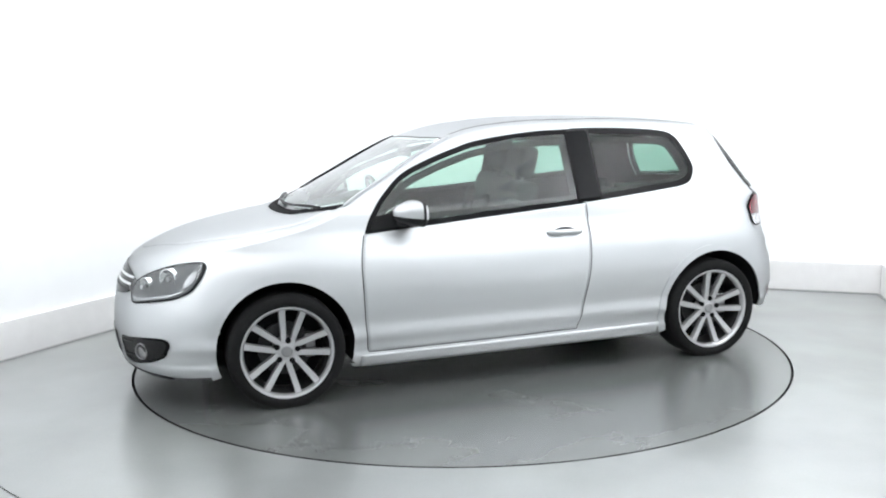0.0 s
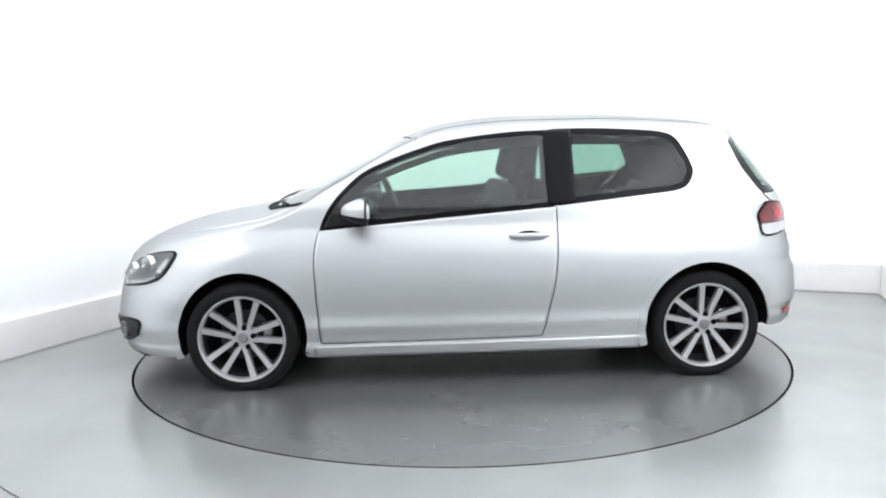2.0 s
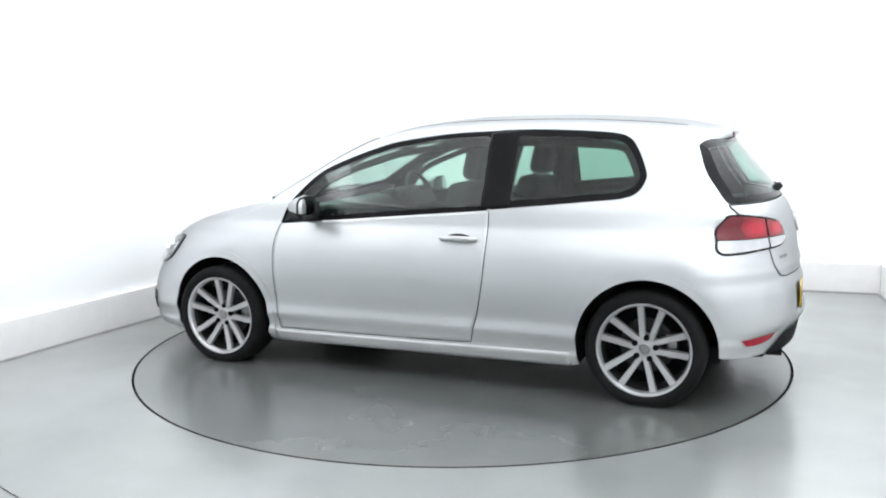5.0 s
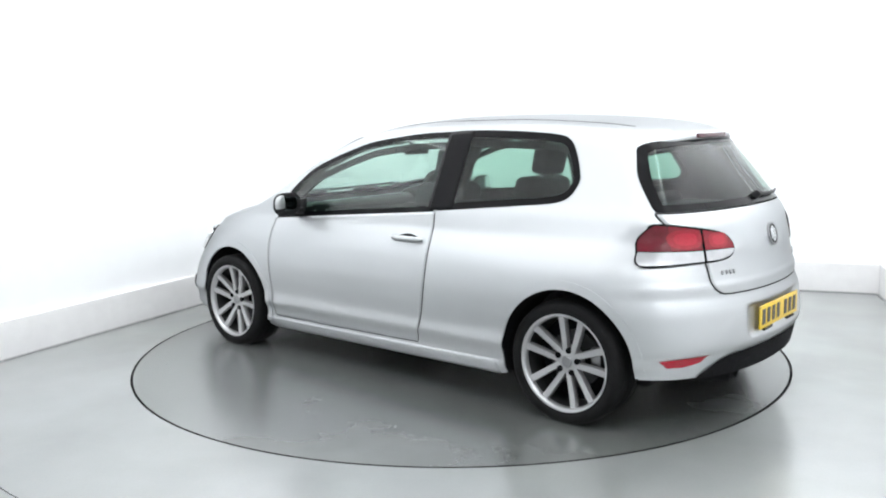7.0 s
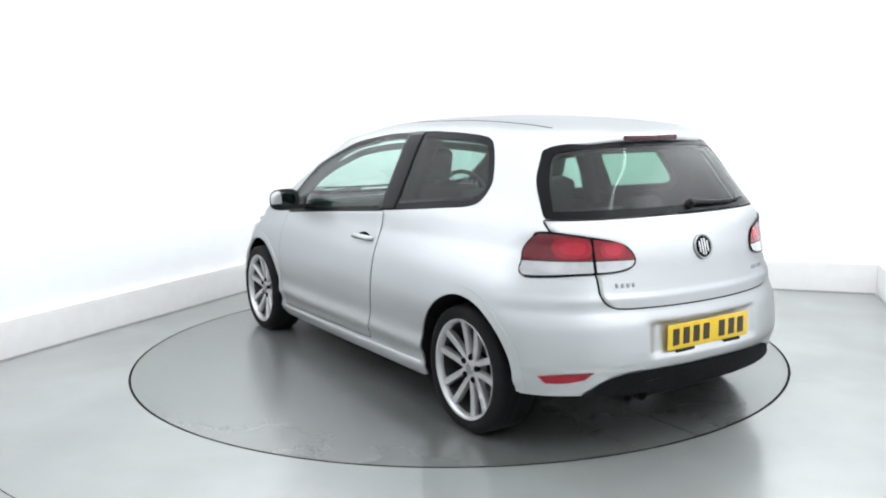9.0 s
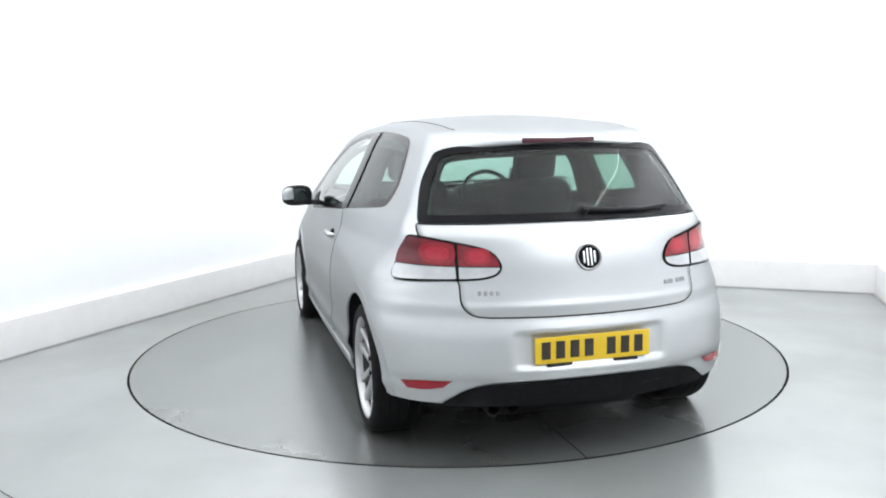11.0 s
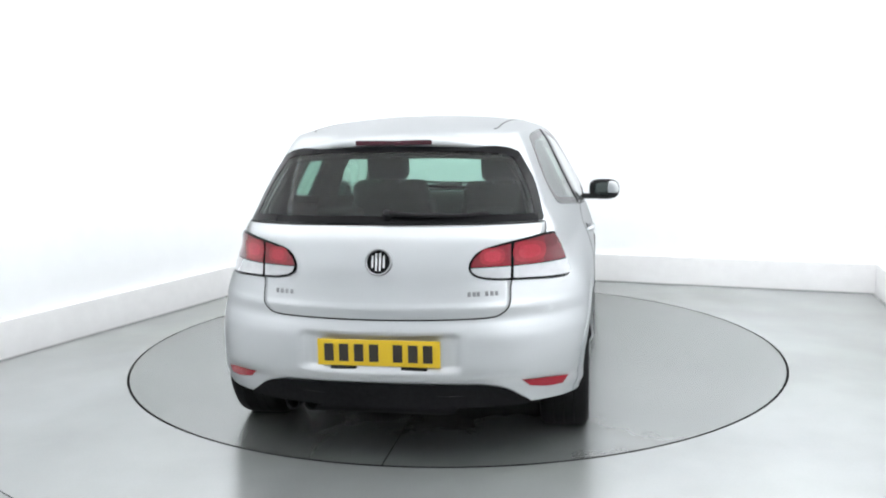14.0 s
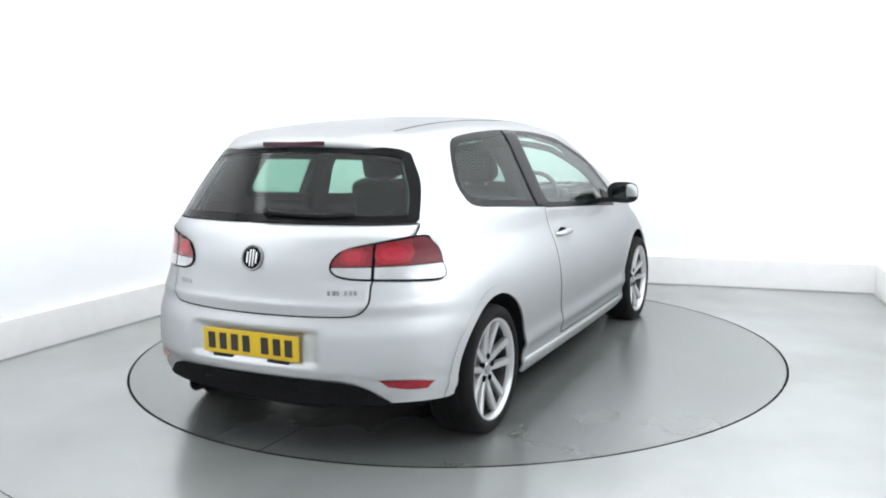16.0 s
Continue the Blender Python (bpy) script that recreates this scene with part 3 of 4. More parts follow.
body_shell()
for sgn in (1, -1):
    strip("window_seal", flank, DOOR_WINDOW, 0.026, GLOSS_BLACK, car, 0.002, 0.02, sgn)
    strip("window_seal", flank, REAR_WINDOW, 0.034, GLOSS_BLACK, car, 0.002, 0.02, sgn)
    pane("door_glass", flank, shrink(DOOR_WINDOW, 0.012), GLASS, car, 0.001, sgn, "green-tinted door glass")
    pane("quarter_glass", flank, shrink(REAR_WINDOW, 0.012), REAR_GLASS, car, 0.001, sgn, "darker tinted quarter glass")
for sgn in (1, -1):
    for loop in (DOOR_WINDOW, REAR_WINDOW):
        strip("inner_frame", flank, shrink(loop, 0.03), 0.034, DARK, car, -0.040, 0.055, sgn)
strip("inner_frame", rear, shrink(BACKLIGHT, 0.014), 0.018, DARK, car, -0.030, 0.045)
strip("window_seal", rear, BACKLIGHT, 0.030, GLOSS_BLACK, car, 0.004, 0.02)
pane("rear_glass", rear, shrink(BACKLIGHT, 0.012), REAR_GLASS, car, 0.001, label="dark tinted rear window")
strip("window_seal", top, SCREEN, 0.008, GAP, car, 0.002, 0.02)
for sgn in (1, -1):
    strip("pillar_ridge", top, [(0.31, 0.932), (0.65, 0.937), (0.94, 0.912)], 0.026, PAINT, car, 0.012, 0.004, sgn, closed=False, n=60)
    strip("pillar_gasket", top, [(0.31, 0.931), (0.65, 0.936), (0.94, 0.911)], -0.012, GLOSS_BLACK, car, 0.011, 0.004, sgn, closed=False, n=60)
    strip("screen_pillar", top, [(0.33, 0.90), (0.65, 0.905), (0.92, 0.88)], 0.06, DARK, car, -0.012, 0.05, sgn, closed=False, n=40)
pane("windscreen", top, shrink(SCREEN, 0.015), SCREEN_GLASS, car, 0.001, label="clear windscreen")


# ---- wheels ----
def wheel(x, side):
    """A wheel whose outer face looks to +y; turned round for the other side."""
    w = new("wheel")
    w.parent = car
    tyre = [(0.228, -0.105), (0.255, -0.112), (0.280, -0.11), (0.297, -0.098), (0.303, -0.078), (0.304, -0.05), (0.300, -0.047), (0.304, -0.044), (0.304, -0.003), (0.300, 0.0), (0.304, 0.003), (0.304, 0.044), (0.300, 0.047), (0.304, 0.05), (0.303, 0.078), (0.297, 0.098), (0.280, 0.11), (0.262, 0.113), (0.250, 0.1105), (0.240, 0.106), (0.230, 0.094)]
    hub = 0.291 if x > 0 else 0.294
    bm = lathe(tyre, 96)
    roll = pose(0, 0, 0, 0, -9, 0)
    for v in bm.verts:
        q = roll @ v.co
        q.z = max(q.z, 0.0008 - hub)
        v.co = roll.inverted() @ q
    part("tyre", bm, RUBBER, w)
    part("brake_caliper", block((0.06, 0.05, 0.13), (-0.125 * side, -0.005, 0.03), 0.015, (0, 12 * side, 0)), STEEL, w)
    # barrel and brake disc are coloured dark for the shade between the spokes
    part("barrel", lathe([(0.226, -0.1), (0.218, -0.08), (0.212, 0.0), (0.215, 0.06), (0.219, 0.072)], 72), SHADED_STEEL, w)
    rim = [(0.219, 0.070), (0.221, 0.090), (0.225, 0.097), (0.230, 0.104), (0.238, 0.106), (0.242, 0.102), (0.236, 0.09)]
    part("rim", lathe(rim, 72), ALLOY, w)
    part("brake_disc", lathe([(0.06, -0.01), (0.14, -0.01), (0.14, -0.03), (0.06, -0.03)], 48), SHADED_STEEL, w)
    # a dark disc added in place of the shade inside the wheel
    part("wheel_shade_disc", lathe([(0.0, -0.04), (0.213, -0.05)], 32), DARK, w)
    for k in range(5):
        for s in (-1, 1):
            bm = bmesh.new()
            a = 2 * math.pi * k / 5 + math.pi / 2
            n = 9
            rows = []
            for i in range(n):
                t = i / (n - 1)
                r = 0.04 + t * (0.226 - 0.04)
                d = 0.064 + 0.028 * t ** 1.5
                half = 0.0158 + 0.0035 * t ** 1.5
                skew = s * (0.019 + 0.038 * t)
                c, sn = math.cos(a), math.sin(a)
                row = []
                for off, dd in ((-half, d - 0.03), (-half, d - 0.006), (-half * 0.8, d), (half * 0.8, d), (half, d - 0.006), (half, d - 0.03)):
                    row.append(bm.verts.new((r * c - (off + skew) * sn, dd, r * sn + (off + skew) * c)))
                rows.append(row)
            for p0, p1 in zip(rows, rows[1:]):
                for q in range(5):
                    bm.faces.new((p0[q], p0[q + 1], p1[q + 1], p1[q]))
            bmesh.ops.recalc_face_normals(bm, faces=bm.faces)
            part("spoke", bm, ALLOY, w)
    part("hub", lathe([(0.0, 0.066), (0.03, 0.066), (0.052, 0.062), (0.07, 0.055), (0.074, 0.02)], 40), ALLOY, w)
    part("hub_cap", lathe([(0.0, 0.074), (0.024, 0.073), (0.029, 0.068), (0.029, 0.06)], 32), STEEL, w)
    for k in range(5):
        a = 2 * math.pi * k / 5 + math.pi / 2
        at = (0.056 * math.cos(a), 0.004, 0.056 * math.sin(a))
        part("wheel_bolt", lathe([(0.0, 0.060), (0.008, 0.060), (0.0085, 0.066), (0.0145, 0.0665), (0.0155, 0.05)], 14, at=at), DARK, w)
    w.matrix_basis = pose(x, (0.780 if x > 0 else 0.744) * side, hub, 0, -9, 0 if side > 0 else 180)
    return w


for ax in (FRONT_AXLE, REAR_AXLE):
    for sgn in (1, -1):
        wheel(ax if ax > 0 else -1.282, sgn)
        ang = np.radians(np.linspace(-20, 196, 90) if ax > 0 else np.linspace(-18, 184, 90))
        arc = np.stack([ax + ARCH_R * np.cos(ang), HUB_Z + ARCH_R * np.sin(ang)], -1)
        strip("arch_lip", flank, arc, -0.042, PAINT, car, 0.005, 0.004, sgn, closed=False, n=120)
        # the liner inside the arch
        v, f = [], []
        for k, a in enumerate(ang):
            px, pz = ax + (ARCH_R + 0.002) * math.cos(a), max(HUB_Z + (ARCH_R + 0.002) * math.sin(a), 0.17)
            edge = float(flank(px, pz)[1]) - 0.004
            v += [(px, sgn * edge, pz), (px, sgn * 0.5, pz), (ax, sgn * 0.5, HUB_Z)]
            if k:
                f += [(3 * k - 3, 3 * k, 3 * k + 1, 3 * k - 2), (3 * k - 2, 3 * k + 1, 3 * k + 2)]
        mesh_ob("wheel_liner", v, f, DARK, car)

part("underbody", block((3.3, 1.3, 0.1), (0.02, 0, 0.235), 0.03), DARK, car)


# ---- panels, lamps and trim on the car ----
def lines_loop(sides):
    b, r, t, l = (spread(s, 40) for s in sides)
    return np.concatenate([b[:-1], r[:-1], t[::-1][:-1], l[::-1][:-1]])


DOOR = [[(-0.357, 0.262), (0.2, 0.254), (0.862, 0.248)], [(0.862, 0.248), (0.872, 0.4), (0.880, 0.564), (0.880, 0.758), (0.858, 0.866)],
        [(-0.447, 0.971), (0.269, 0.915), (0.858, 0.866)], [(-0.357, 0.262), (-0.393, 0.398), (-0.431, 0.586), (-0.446, 0.77), (-0.447, 0.971)]]


def recess(name, form, loop, mat, parent, side=1):
    """A dark joint round a panel."""
    return strip(name, form, loop, -0.005, mat, parent, 0.0012, 0.002, side, n=220)


def mirror_housing(sgn):
    m = new("door_mirror")
    m.parent = car
    bm = bmesh.new()
    bmesh.ops.create_uvsphere(bm, u_segments=28, v_segments=18, radius=1)
    for v in bm.verts:
        x, y, z = v.co
        # a rounded block, flat behind and drawn to a point in front
        sq = 1 / (abs(x) ** 3 + abs(y) ** 3 + abs(z) ** 3) ** (1 / 3)
        x, y, z = x * sq, y * sq, z * sq
        x = x * (0.098 if x > 0 else 0.03)
        shrink_ = 1 - 0.48 * max(0, v.co.x)
        v.co = (0.615 + x - 0.03 * y, 0.945 + y * 0.098 * shrink_, 0.978 + z * 0.066 * shrink_ * (1 - 0.12 * y))
    low = bm.copy()
    bmesh.ops.bisect_plane(bm, geom=bm.verts[:] + bm.edges[:] + bm.faces[:], plane_co=(0.6, 0.94, 0.955), plane_no=(0.1, 0, -1), clear_outer=True)
    bmesh.ops.bisect_plane(low, geom=low.verts[:] + low.edges[:] + low.faces[:], plane_co=(0.6, 0.94, 0.955), plane_no=(0.1, 0, -1), clear_inner=True)
    for b in (bm, low):
        for v in b.verts:
            v.co.y *= sgn
        bmesh.ops.recalc_face_normals(b, faces=b.faces)
    part("mirror_cap", bm, PAINT, m, "silver painted mirror cap")
    part("mirror_base", low, BLACK, m)
    rim = bmesh.new()
    bmesh.ops.create_uvsphere(rim, u_segments=28, v_segments=18, radius=1)
    for v in rim.verts:
        x, y, z = v.co
        sq = 1 / (abs(x) ** 6 + abs(y) ** 3 + abs(z) ** 3) ** (1 / 3)
        v.co = (0.589 + x * 0.010, sgn * (0.947 + y * sq * 0.100), 0.976 + z * sq * 0.068)
    bmesh.ops.recalc_face_normals(rim, faces=rim.faces)
    part("mirror_frame", rim, BLACK, m)
    face = bmesh.new()
    bmesh.ops.create_uvsphere(face, u_segments=28, v_segments=18, radius=1)
    for v in face.verts:
        x, y, z = v.co
        sq = 1 / (abs(x) ** 6 + abs(y) ** 3 + abs(z) ** 3) ** (1 / 3)
        v.co = (0.580 + x * 0.003, sgn * (0.950 + y * sq * 0.072), 0.978 + z * sq * 0.043)
    bmesh.ops.recalc_face_normals(face, faces=face.faces)
    part("mirror_glass", face, MIRROR, m, "small mirror glass")
    part("mirror_arm", block((0.075, 0.12, 0.035), (0.64, sgn * 0.85, 0.925), 0.014), BLACK, m)


for sgn in (1, -1):
    door = panel("door", flank, DOOR, 70, 50, PAINT, car, 0.0025, 0.003, sgn, "long silver door")
    recess("door_joint", flank, lines_loop(DOOR), GAP, car, sgn)
    # handle: a flat dark patch for the bowl's shade and a bar over it
    handle = new("door_handle")
    handle.parent = car
    pane("handle_shade", flank, smooth_loop([(-0.345, 0.818), (-0.29, 0.812), (-0.235, 0.818), (-0.23, 0.834), (-0.29, 0.846), (-0.35, 0.834)]), GAP, handle, 0.0042, sgn)
    hx = np.linspace(-0.396, -0.182, 16)
    hy = [float(flank(a, 0.821)[1]) + 0.004 + 0.03 * (1 - (2 * (a + 0.289) / 0.216) ** 4) for a in hx]
    bm = tube([(a, sgn * b, 0.821 + 0.004 * math.sin((a + 0.4) * 14)) for a, b in zip(hx, hy)], [0.006 + 0.009 * (1 - (2 * (a + 0.289) / 0.216) ** 8) for a in hx], 12)
    part("handle_bar", bm, PAINT, handle, "silver painted handle bar")
    mirror_housing(sgn)
    # the black pillar between the side windows
    panel("pillar_trim", flank, [[(-0.56, 0.989), (-0.40, 0.976)], [(-0.40, 0.976), (-0.40, 1.386)], [(-0.56, 1.392), (-0.40, 1.387)], [(-0.56, 0.989), (-0.56, 1.392)]], 10, 24, GLOSS_BLACK, car, 0.0052, 0.01, sgn)
    # black triangle before the door glass
    panel("mirror_triangle", flank, [[(0.60, 0.902), (0.83, 0.882)], [(0.83, 0.882), (0.795, 0.955)], [(0.60, 1.0), (0.795, 0.955)], [(0.60, 0.902), (0.60, 1.0)]], 10, 10, BLACK, car, 0.0045, 0.01, sgn)
    # the rounded sill below the door
    panel("sill", flank, [[(-0.905, 0.178), (0.0, 0.172), (0.905, 0.166)], [(0.905, 0.166), (0.905, 0.232)], [(-0.905, 0.250), (0.0, 0.240), (0.905, 0.232)], [(-0.905, 0.178), (-0.905, 0.250)]], 60, 8, PAINT, car, 0.005, 0.004, sgn)

# bonnet
BONNET = [[(1.00, -0.86), (1.19, -0.5), (1.245, 0.0), (1.19, 0.5), (1.00, 0.86)], [(1.00, 0.86), (1.5, 0.84), (1.79, 0.72)], [(1.79, -0.72), (1.94, -0.3), (1.97, 0.0), (1.94, 0.3), (1.79, 0.72)], [(1.00, -0.86), (1.5, -0.84), (1.79, -0.72)]]
panel("bonnet", top, BONNET, 50, 40, PAINT, car, 0.0025, 0.003, 1)
# the scuttle below the windscreen and the wipers
panel("scuttle", top, [[(0.93, -0.91), (1.13, -0.5), (1.18, 0.0), (1.13, 0.5), (0.93, 0.91)], [(0.93, 0.91), (0.985, 0.88)], [(0.985, -0.88), (1.175, -0.5), (1.235, 0.0), (1.175, 0.5), (0.985, 0.88)], [(0.93, -0.91), (0.985, -0.88)]], 60, 6, DARK, car, 0.005, 0.006)
for a, b in ((0.75, 0.0), (0.05, -0.68)):
    n = 14
    us = np.linspace(a, b, n)
    pts, nn = normals(top, np.full(n, 1.15) - 0.19 * np.abs(us) ** 2.0, us)
    part("wiper", tube([tuple(q) for q in pts + nn * 0.016], 0.008, 8), BLACK, car)

# headlamps, fog lamps, grille
HEAD = [(0.420, 0.618), (0.432, 0.648), (0.500, 0.692), (0.572, 0.728), (0.645, 0.750), (0.690, 0.753), (0.722, 0.732), (0.742, 0.690), (0.750, 0.648), (0.745, 0.608), (0.700, 0.574), (0.60, 0.552), (0.510, 0.538), (0.465, 0.553), (0.428, 0.588)]


def on_front(bm, y, z, sgn, out=0.0, turn=45.0):
    x = float(end_x(np.array(y), np.array(z), False))
    bmesh.ops.transform(bm, matrix=pose(x + out, y * sgn, z, 0, 0, sgn * turn), verts=bm.verts)
    return bm


FOG = smooth_loop([(0.435, 0.362), (0.435, 0.362), (0.52, 0.368), (0.61, 0.380), (0.725, 0.391), (0.765, 0.382), (0.778, 0.350), (0.762, 0.312), (0.730, 0.285), (0.670, 0.258), (0.59, 0.240), (0.50, 0.236), (0.440, 0.250), (0.440, 0.250)])
for sgn in (1, -1):
    lamp = new("headlamp")
    lamp.parent = car
    loop = smooth_loop(HEAD)
    pane("lamp_housing", front, loop, LAMP_GREY, lamp, 0.003, sgn)
    strip("lamp_rim", front, loop, 0.008, GLOSS_BLACK, lamp, 0.006, 0.004, sgn)
    # two reflector bowls with a bulb shade each, a bright strip below, an indicator window
    for cy, cz, r, turn in ((0.536, 0.632, 0.040, 34), (0.636, 0.672, 0.052, 44)):
        bowl = [(r * 1.08, -0.02), (r * 1.08, 0.006), (r, 0.008), (r * 0.9, 0.004), (r * 0.7, -0.010), (r * 0.42, -0.020), (r * 0.2, -0.024)]
        part("reflector", on_front(lathe(bowl, 32, "x"), cy, cz, sgn, 0.012, turn), CHROME, lamp)
        part("bulb_shade", on_front(lathe([(0.0, 0.008), (r * 0.22, 0.006), (r * 0.3, -0.004), (r * 0.28, -0.03)], 20, "x"), cy, cz, sgn, 0.012, turn), STEEL, lamp)
    strip("lamp_strip", front, [(0.470, 0.566), (0.52, 0.554), (0.60, 0.566), (0.690, 0.588), (0.728, 0.612)], 0.010, CLEAR_LENS, lamp, 0.007, 0.002, sgn, closed=False, n=50)
    pane("indicator_window", front, smooth_loop([(0.700, 0.712), (0.716, 0.705), (0.728, 0.680), (0.730, 0.648), (0.716, 0.636), (0.704, 0.666)]), CLEAR_LENS, lamp, 0.007, sgn, rings=5)
    pane("lamp_lens", front, shrink(loop, 0.004), CLEAR, lamp, 0.022, sgn)
    fog = new("fog_lamp")
    fog.parent = car
    pane("fog_surround", front, FOG, BLACK, fog, 0.004, sgn)
    strip("fog_edge", front, FOG, 0.010, GLOSS_BLACK, fog, 0.008, 0.003, sgn)
    bm = lathe([(0.0, 0.012), (0.016, 0.011), (0.030, 0.005), (0.036, 0.0), (0.036, 0.014), (0.043, 0.014), (0.046, -0.02)], 28, "x")
    part("fog_lens", on_front(bm, 0.632, 0.312, sgn, -0.002, 42), STEEL, fog)
    for z in (0.275, 0.345):
        strip("fog_slat", front, [(0.45, z), (0.50, z), (0.57, z + 0.004)], 0.007, GLOSS_BLACK, fog, 0.011, 0.003, sgn, closed=False, n=24)
pane("grille_backing", front, smooth_loop([(0.415, 0.645), (0.2, 0.690), (-0.2, 0.690), (-0.415, 0.645), (-0.415, 0.585), (-0.2, 0.555), (0.2, 0.555), (0.415, 0.585)]), GLOSS_BLACK, car, 0.004)
for z in (0.580, 0.612, 0.645):
    strip("grille_slat", front, [(-0.40, z), (0.0, z + 0.004), (0.40, z)], 0.012, CHROME if z > 0.6 else GLOSS_BLACK, car, 0.010, 0.004, closed=False, n=60)
pane("lower_intake", front, smooth_loop([(0.33, 0.36), (-0.33, 0.36), (-0.33, 0.36), (-0.36, 0.25), (-0.36, 0.25), (0.36, 0.25), (0.36, 0.25), (0.33, 0.36)]), BLACK, car, 0.004)
panel("front_lip", front, [[(-0.70, 0.165), (0.0, 0.165), (0.70, 0.165)], [(0.70, 0.165), (0.70, 0.188)], [(-0.70, 0.188), (0.0, 0.20), (0.70, 0.188)], [(-0.70, 0.165), (-0.70, 0.188)]], 60, 5, BLACK, car, 0.004, 0.004)

# tailgate
GATE = [[(-0.43, 0.6425), (-0.2, 0.640), (0.2, 0.640), (0.43, 0.6425)], [(0.43, 0.6425), (0.490, 0.652), (0.520, 0.675), (0.533, 0.78), (0.60, 0.92), (0.665, 0.975), (0.664, 1.008)],
        [(-0.664, 1.008), (-0.25, 1.013), (0.25, 1.013), (0.664, 1.008)], [(-0.43, 0.6425), (-0.490, 0.652), (-0.520, 0.675), (-0.533, 0.78), (-0.60, 0.92), (-0.665, 0.975), (-0.664, 1.008)]]
panel("tailgate", rear, GATE, 60, 50, PAINT, car, 0.003, 0.003, 1, "silver tailgate")
strip("tailgate_joint", rear, lines_loop(GATE), -0.007, GAP, car, 0.0015, 0.003, n=260)

# tail lamps
LAMP = [(0.690, 0.967), (0.60, 0.957), (0.45, 0.926), (0.392, 0.897), (0.366, 0.848), (0.387, 0.810), (0.456, 0.790), (0.60, 0.782), (0.740, 0.773), (0.766, 0.783), (0.765, 0.806), (0.751, 0.840), (0.735, 0.885), (0.712, 0.942)]


def between(loop, lo, hi, axis):
    """The part of a loop's area between two lines of constant height or breadth."""
    pts = [tuple(p) for p in loop]
    for limit, sign in ((lo, 1), (hi, -1)):
        out = []
        for a, b in zip(pts, pts[1:] + pts[:1]):
            da, db = sign * (a[axis] - limit), sign * (b[axis] - limit)
            if da >= 0:
                out.append(a)
            if da * db < 0:
                k = da / (da - db)
                out.append((a[0] + (b[0] - a[0]) * k, a[1] + (b[1] - a[1]) * k))
        pts = out
    q = np.array(pts + pts[:1])
    d = np.r_[0, np.cumsum(np.hypot(*np.diff(q, axis=0).T))]
    t = np.linspace(0, d[-1], 90, endpoint=False)
    return np.stack([np.interp(t, d, q[:, 0]), np.interp(t, d, q[:, 1])], -1)


for sgn in (1, -1):
    lamp = new("tail_lamp")
    lamp.parent = car
    loop = smooth_loop(LAMP)
    pane("lamp_seal", rear, loop, GLOSS_BLACK, lamp, 0.006, sgn)
    inner = shrink(loop, 0.009)
    # the seal thins where the lamp wraps round the corner
    inner[:, 0] += 0.006 * np.clip((inner[:, 0] - 0.60) / 0.1, 0, 1)
    rim_z, rim_y = (0.773, 0.784, 0.806, 0.840, 0.885, 0.942, 0.967), (0.752, 0.767, 0.765, 0.751, 0.735, 0.712, 0.690)
    inner[:, 0] = np.minimum(inner[:, 0], np.interp(inner[:, 1], rim_z, rim_y) - 0.0025)
    # the outer lens has its duller light put in as a darker red
    for nm, y0, y1, z0, z1, mat, lift in (
            ("red_lens", 0.3, 0.530, 0.846, 1.0, RED, 0.011), ("red_lens", 0.542, 0.66, 0.846, 1.0, RED, 0.011), ("outer_lens", 0.6605, 0.9, 0.846, 1.0, SHADED_RED, 0.011),
            ("clear_lens", 0.3, 0.530, 0.7, 0.842, CLEAR_LENS, 0.0105), ("clear_lens", 0.542, 0.9, 0.7, 0.842, CLEAR_LENS, 0.0105)):
        pane(nm, rear, between(between(inner, y0, y1, 0), z0, z1, 1), mat, lamp, lift, sgn, rings=8)
    # nested brighter reds put the lit middle of each lens into its colour
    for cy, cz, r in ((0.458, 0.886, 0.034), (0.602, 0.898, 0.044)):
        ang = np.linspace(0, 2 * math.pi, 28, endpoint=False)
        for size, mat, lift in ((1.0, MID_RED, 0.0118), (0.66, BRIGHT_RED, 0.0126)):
            pane("painted_glow", rear, np.stack([cy + size * r * 1.45 * np.sign(np.cos(ang)) * np.abs(np.cos(ang)) ** 0.7, cz + size * r * np.sign(np.sin(ang)) * np.abs(np.sin(ang)) ** 0.7], -1), mat, lamp, lift, sgn, rings=4)
    pane("rear_reflector", rear, smooth_loop([(0.578, 0.378), (0.578, 0.378), (0.68, 0.372), (0.768, 0.360), (0.768, 0.360), (0.745, 0.330), (0.745, 0.330), (0.68, 0.332), (0.612, 0.345), (0.612, 0.345)]), MID_RED, car, 0.004, sgn)

# badge, marks, number plate
badge = new("badge")
badge.parent = car


def set_on_tail(bm, y, z, lift=0.0):
    x0 = float(end_x(np.array(y), np.array(z), True))
    slope = math.degrees(math.atan2(float(tail(z + 0.04) - tail(z - 0.04)), 0.08))
    bmesh.ops.transform(bm, matrix=pose(x0 - lift, y, z, 0, -slope, 180), verts=bm.verts)
    return bm


part("badge_disc", set_on_tail(lathe([(0.0, 0.004), (0.048, 0.004), (0.05, 0.0)], 40, "x"), 0, 0.872, 0.003), GLOSS_BLACK, badge)
part("badge_ring", set_on_tail(lathe([(0.049, 0.0), (0.049, 0.008), (0.053, 0.010), (0.057, 0.008), (0.058, 0.0)], 48, "x"), 0, 0.872, 0.002), STEEL, badge)
for dy, tall in ((0.024, 0.050), (0.008, 0.074), (-0.008, 0.074), (-0.024, 0.050)):
    bar = block((0.008, 0.009, tall), (0.006, dy, 0), 0.002, seg=2)
    part("badge_bar", set_on_tail(bar, 0, 0.872, 0.002), CHROME, badge)
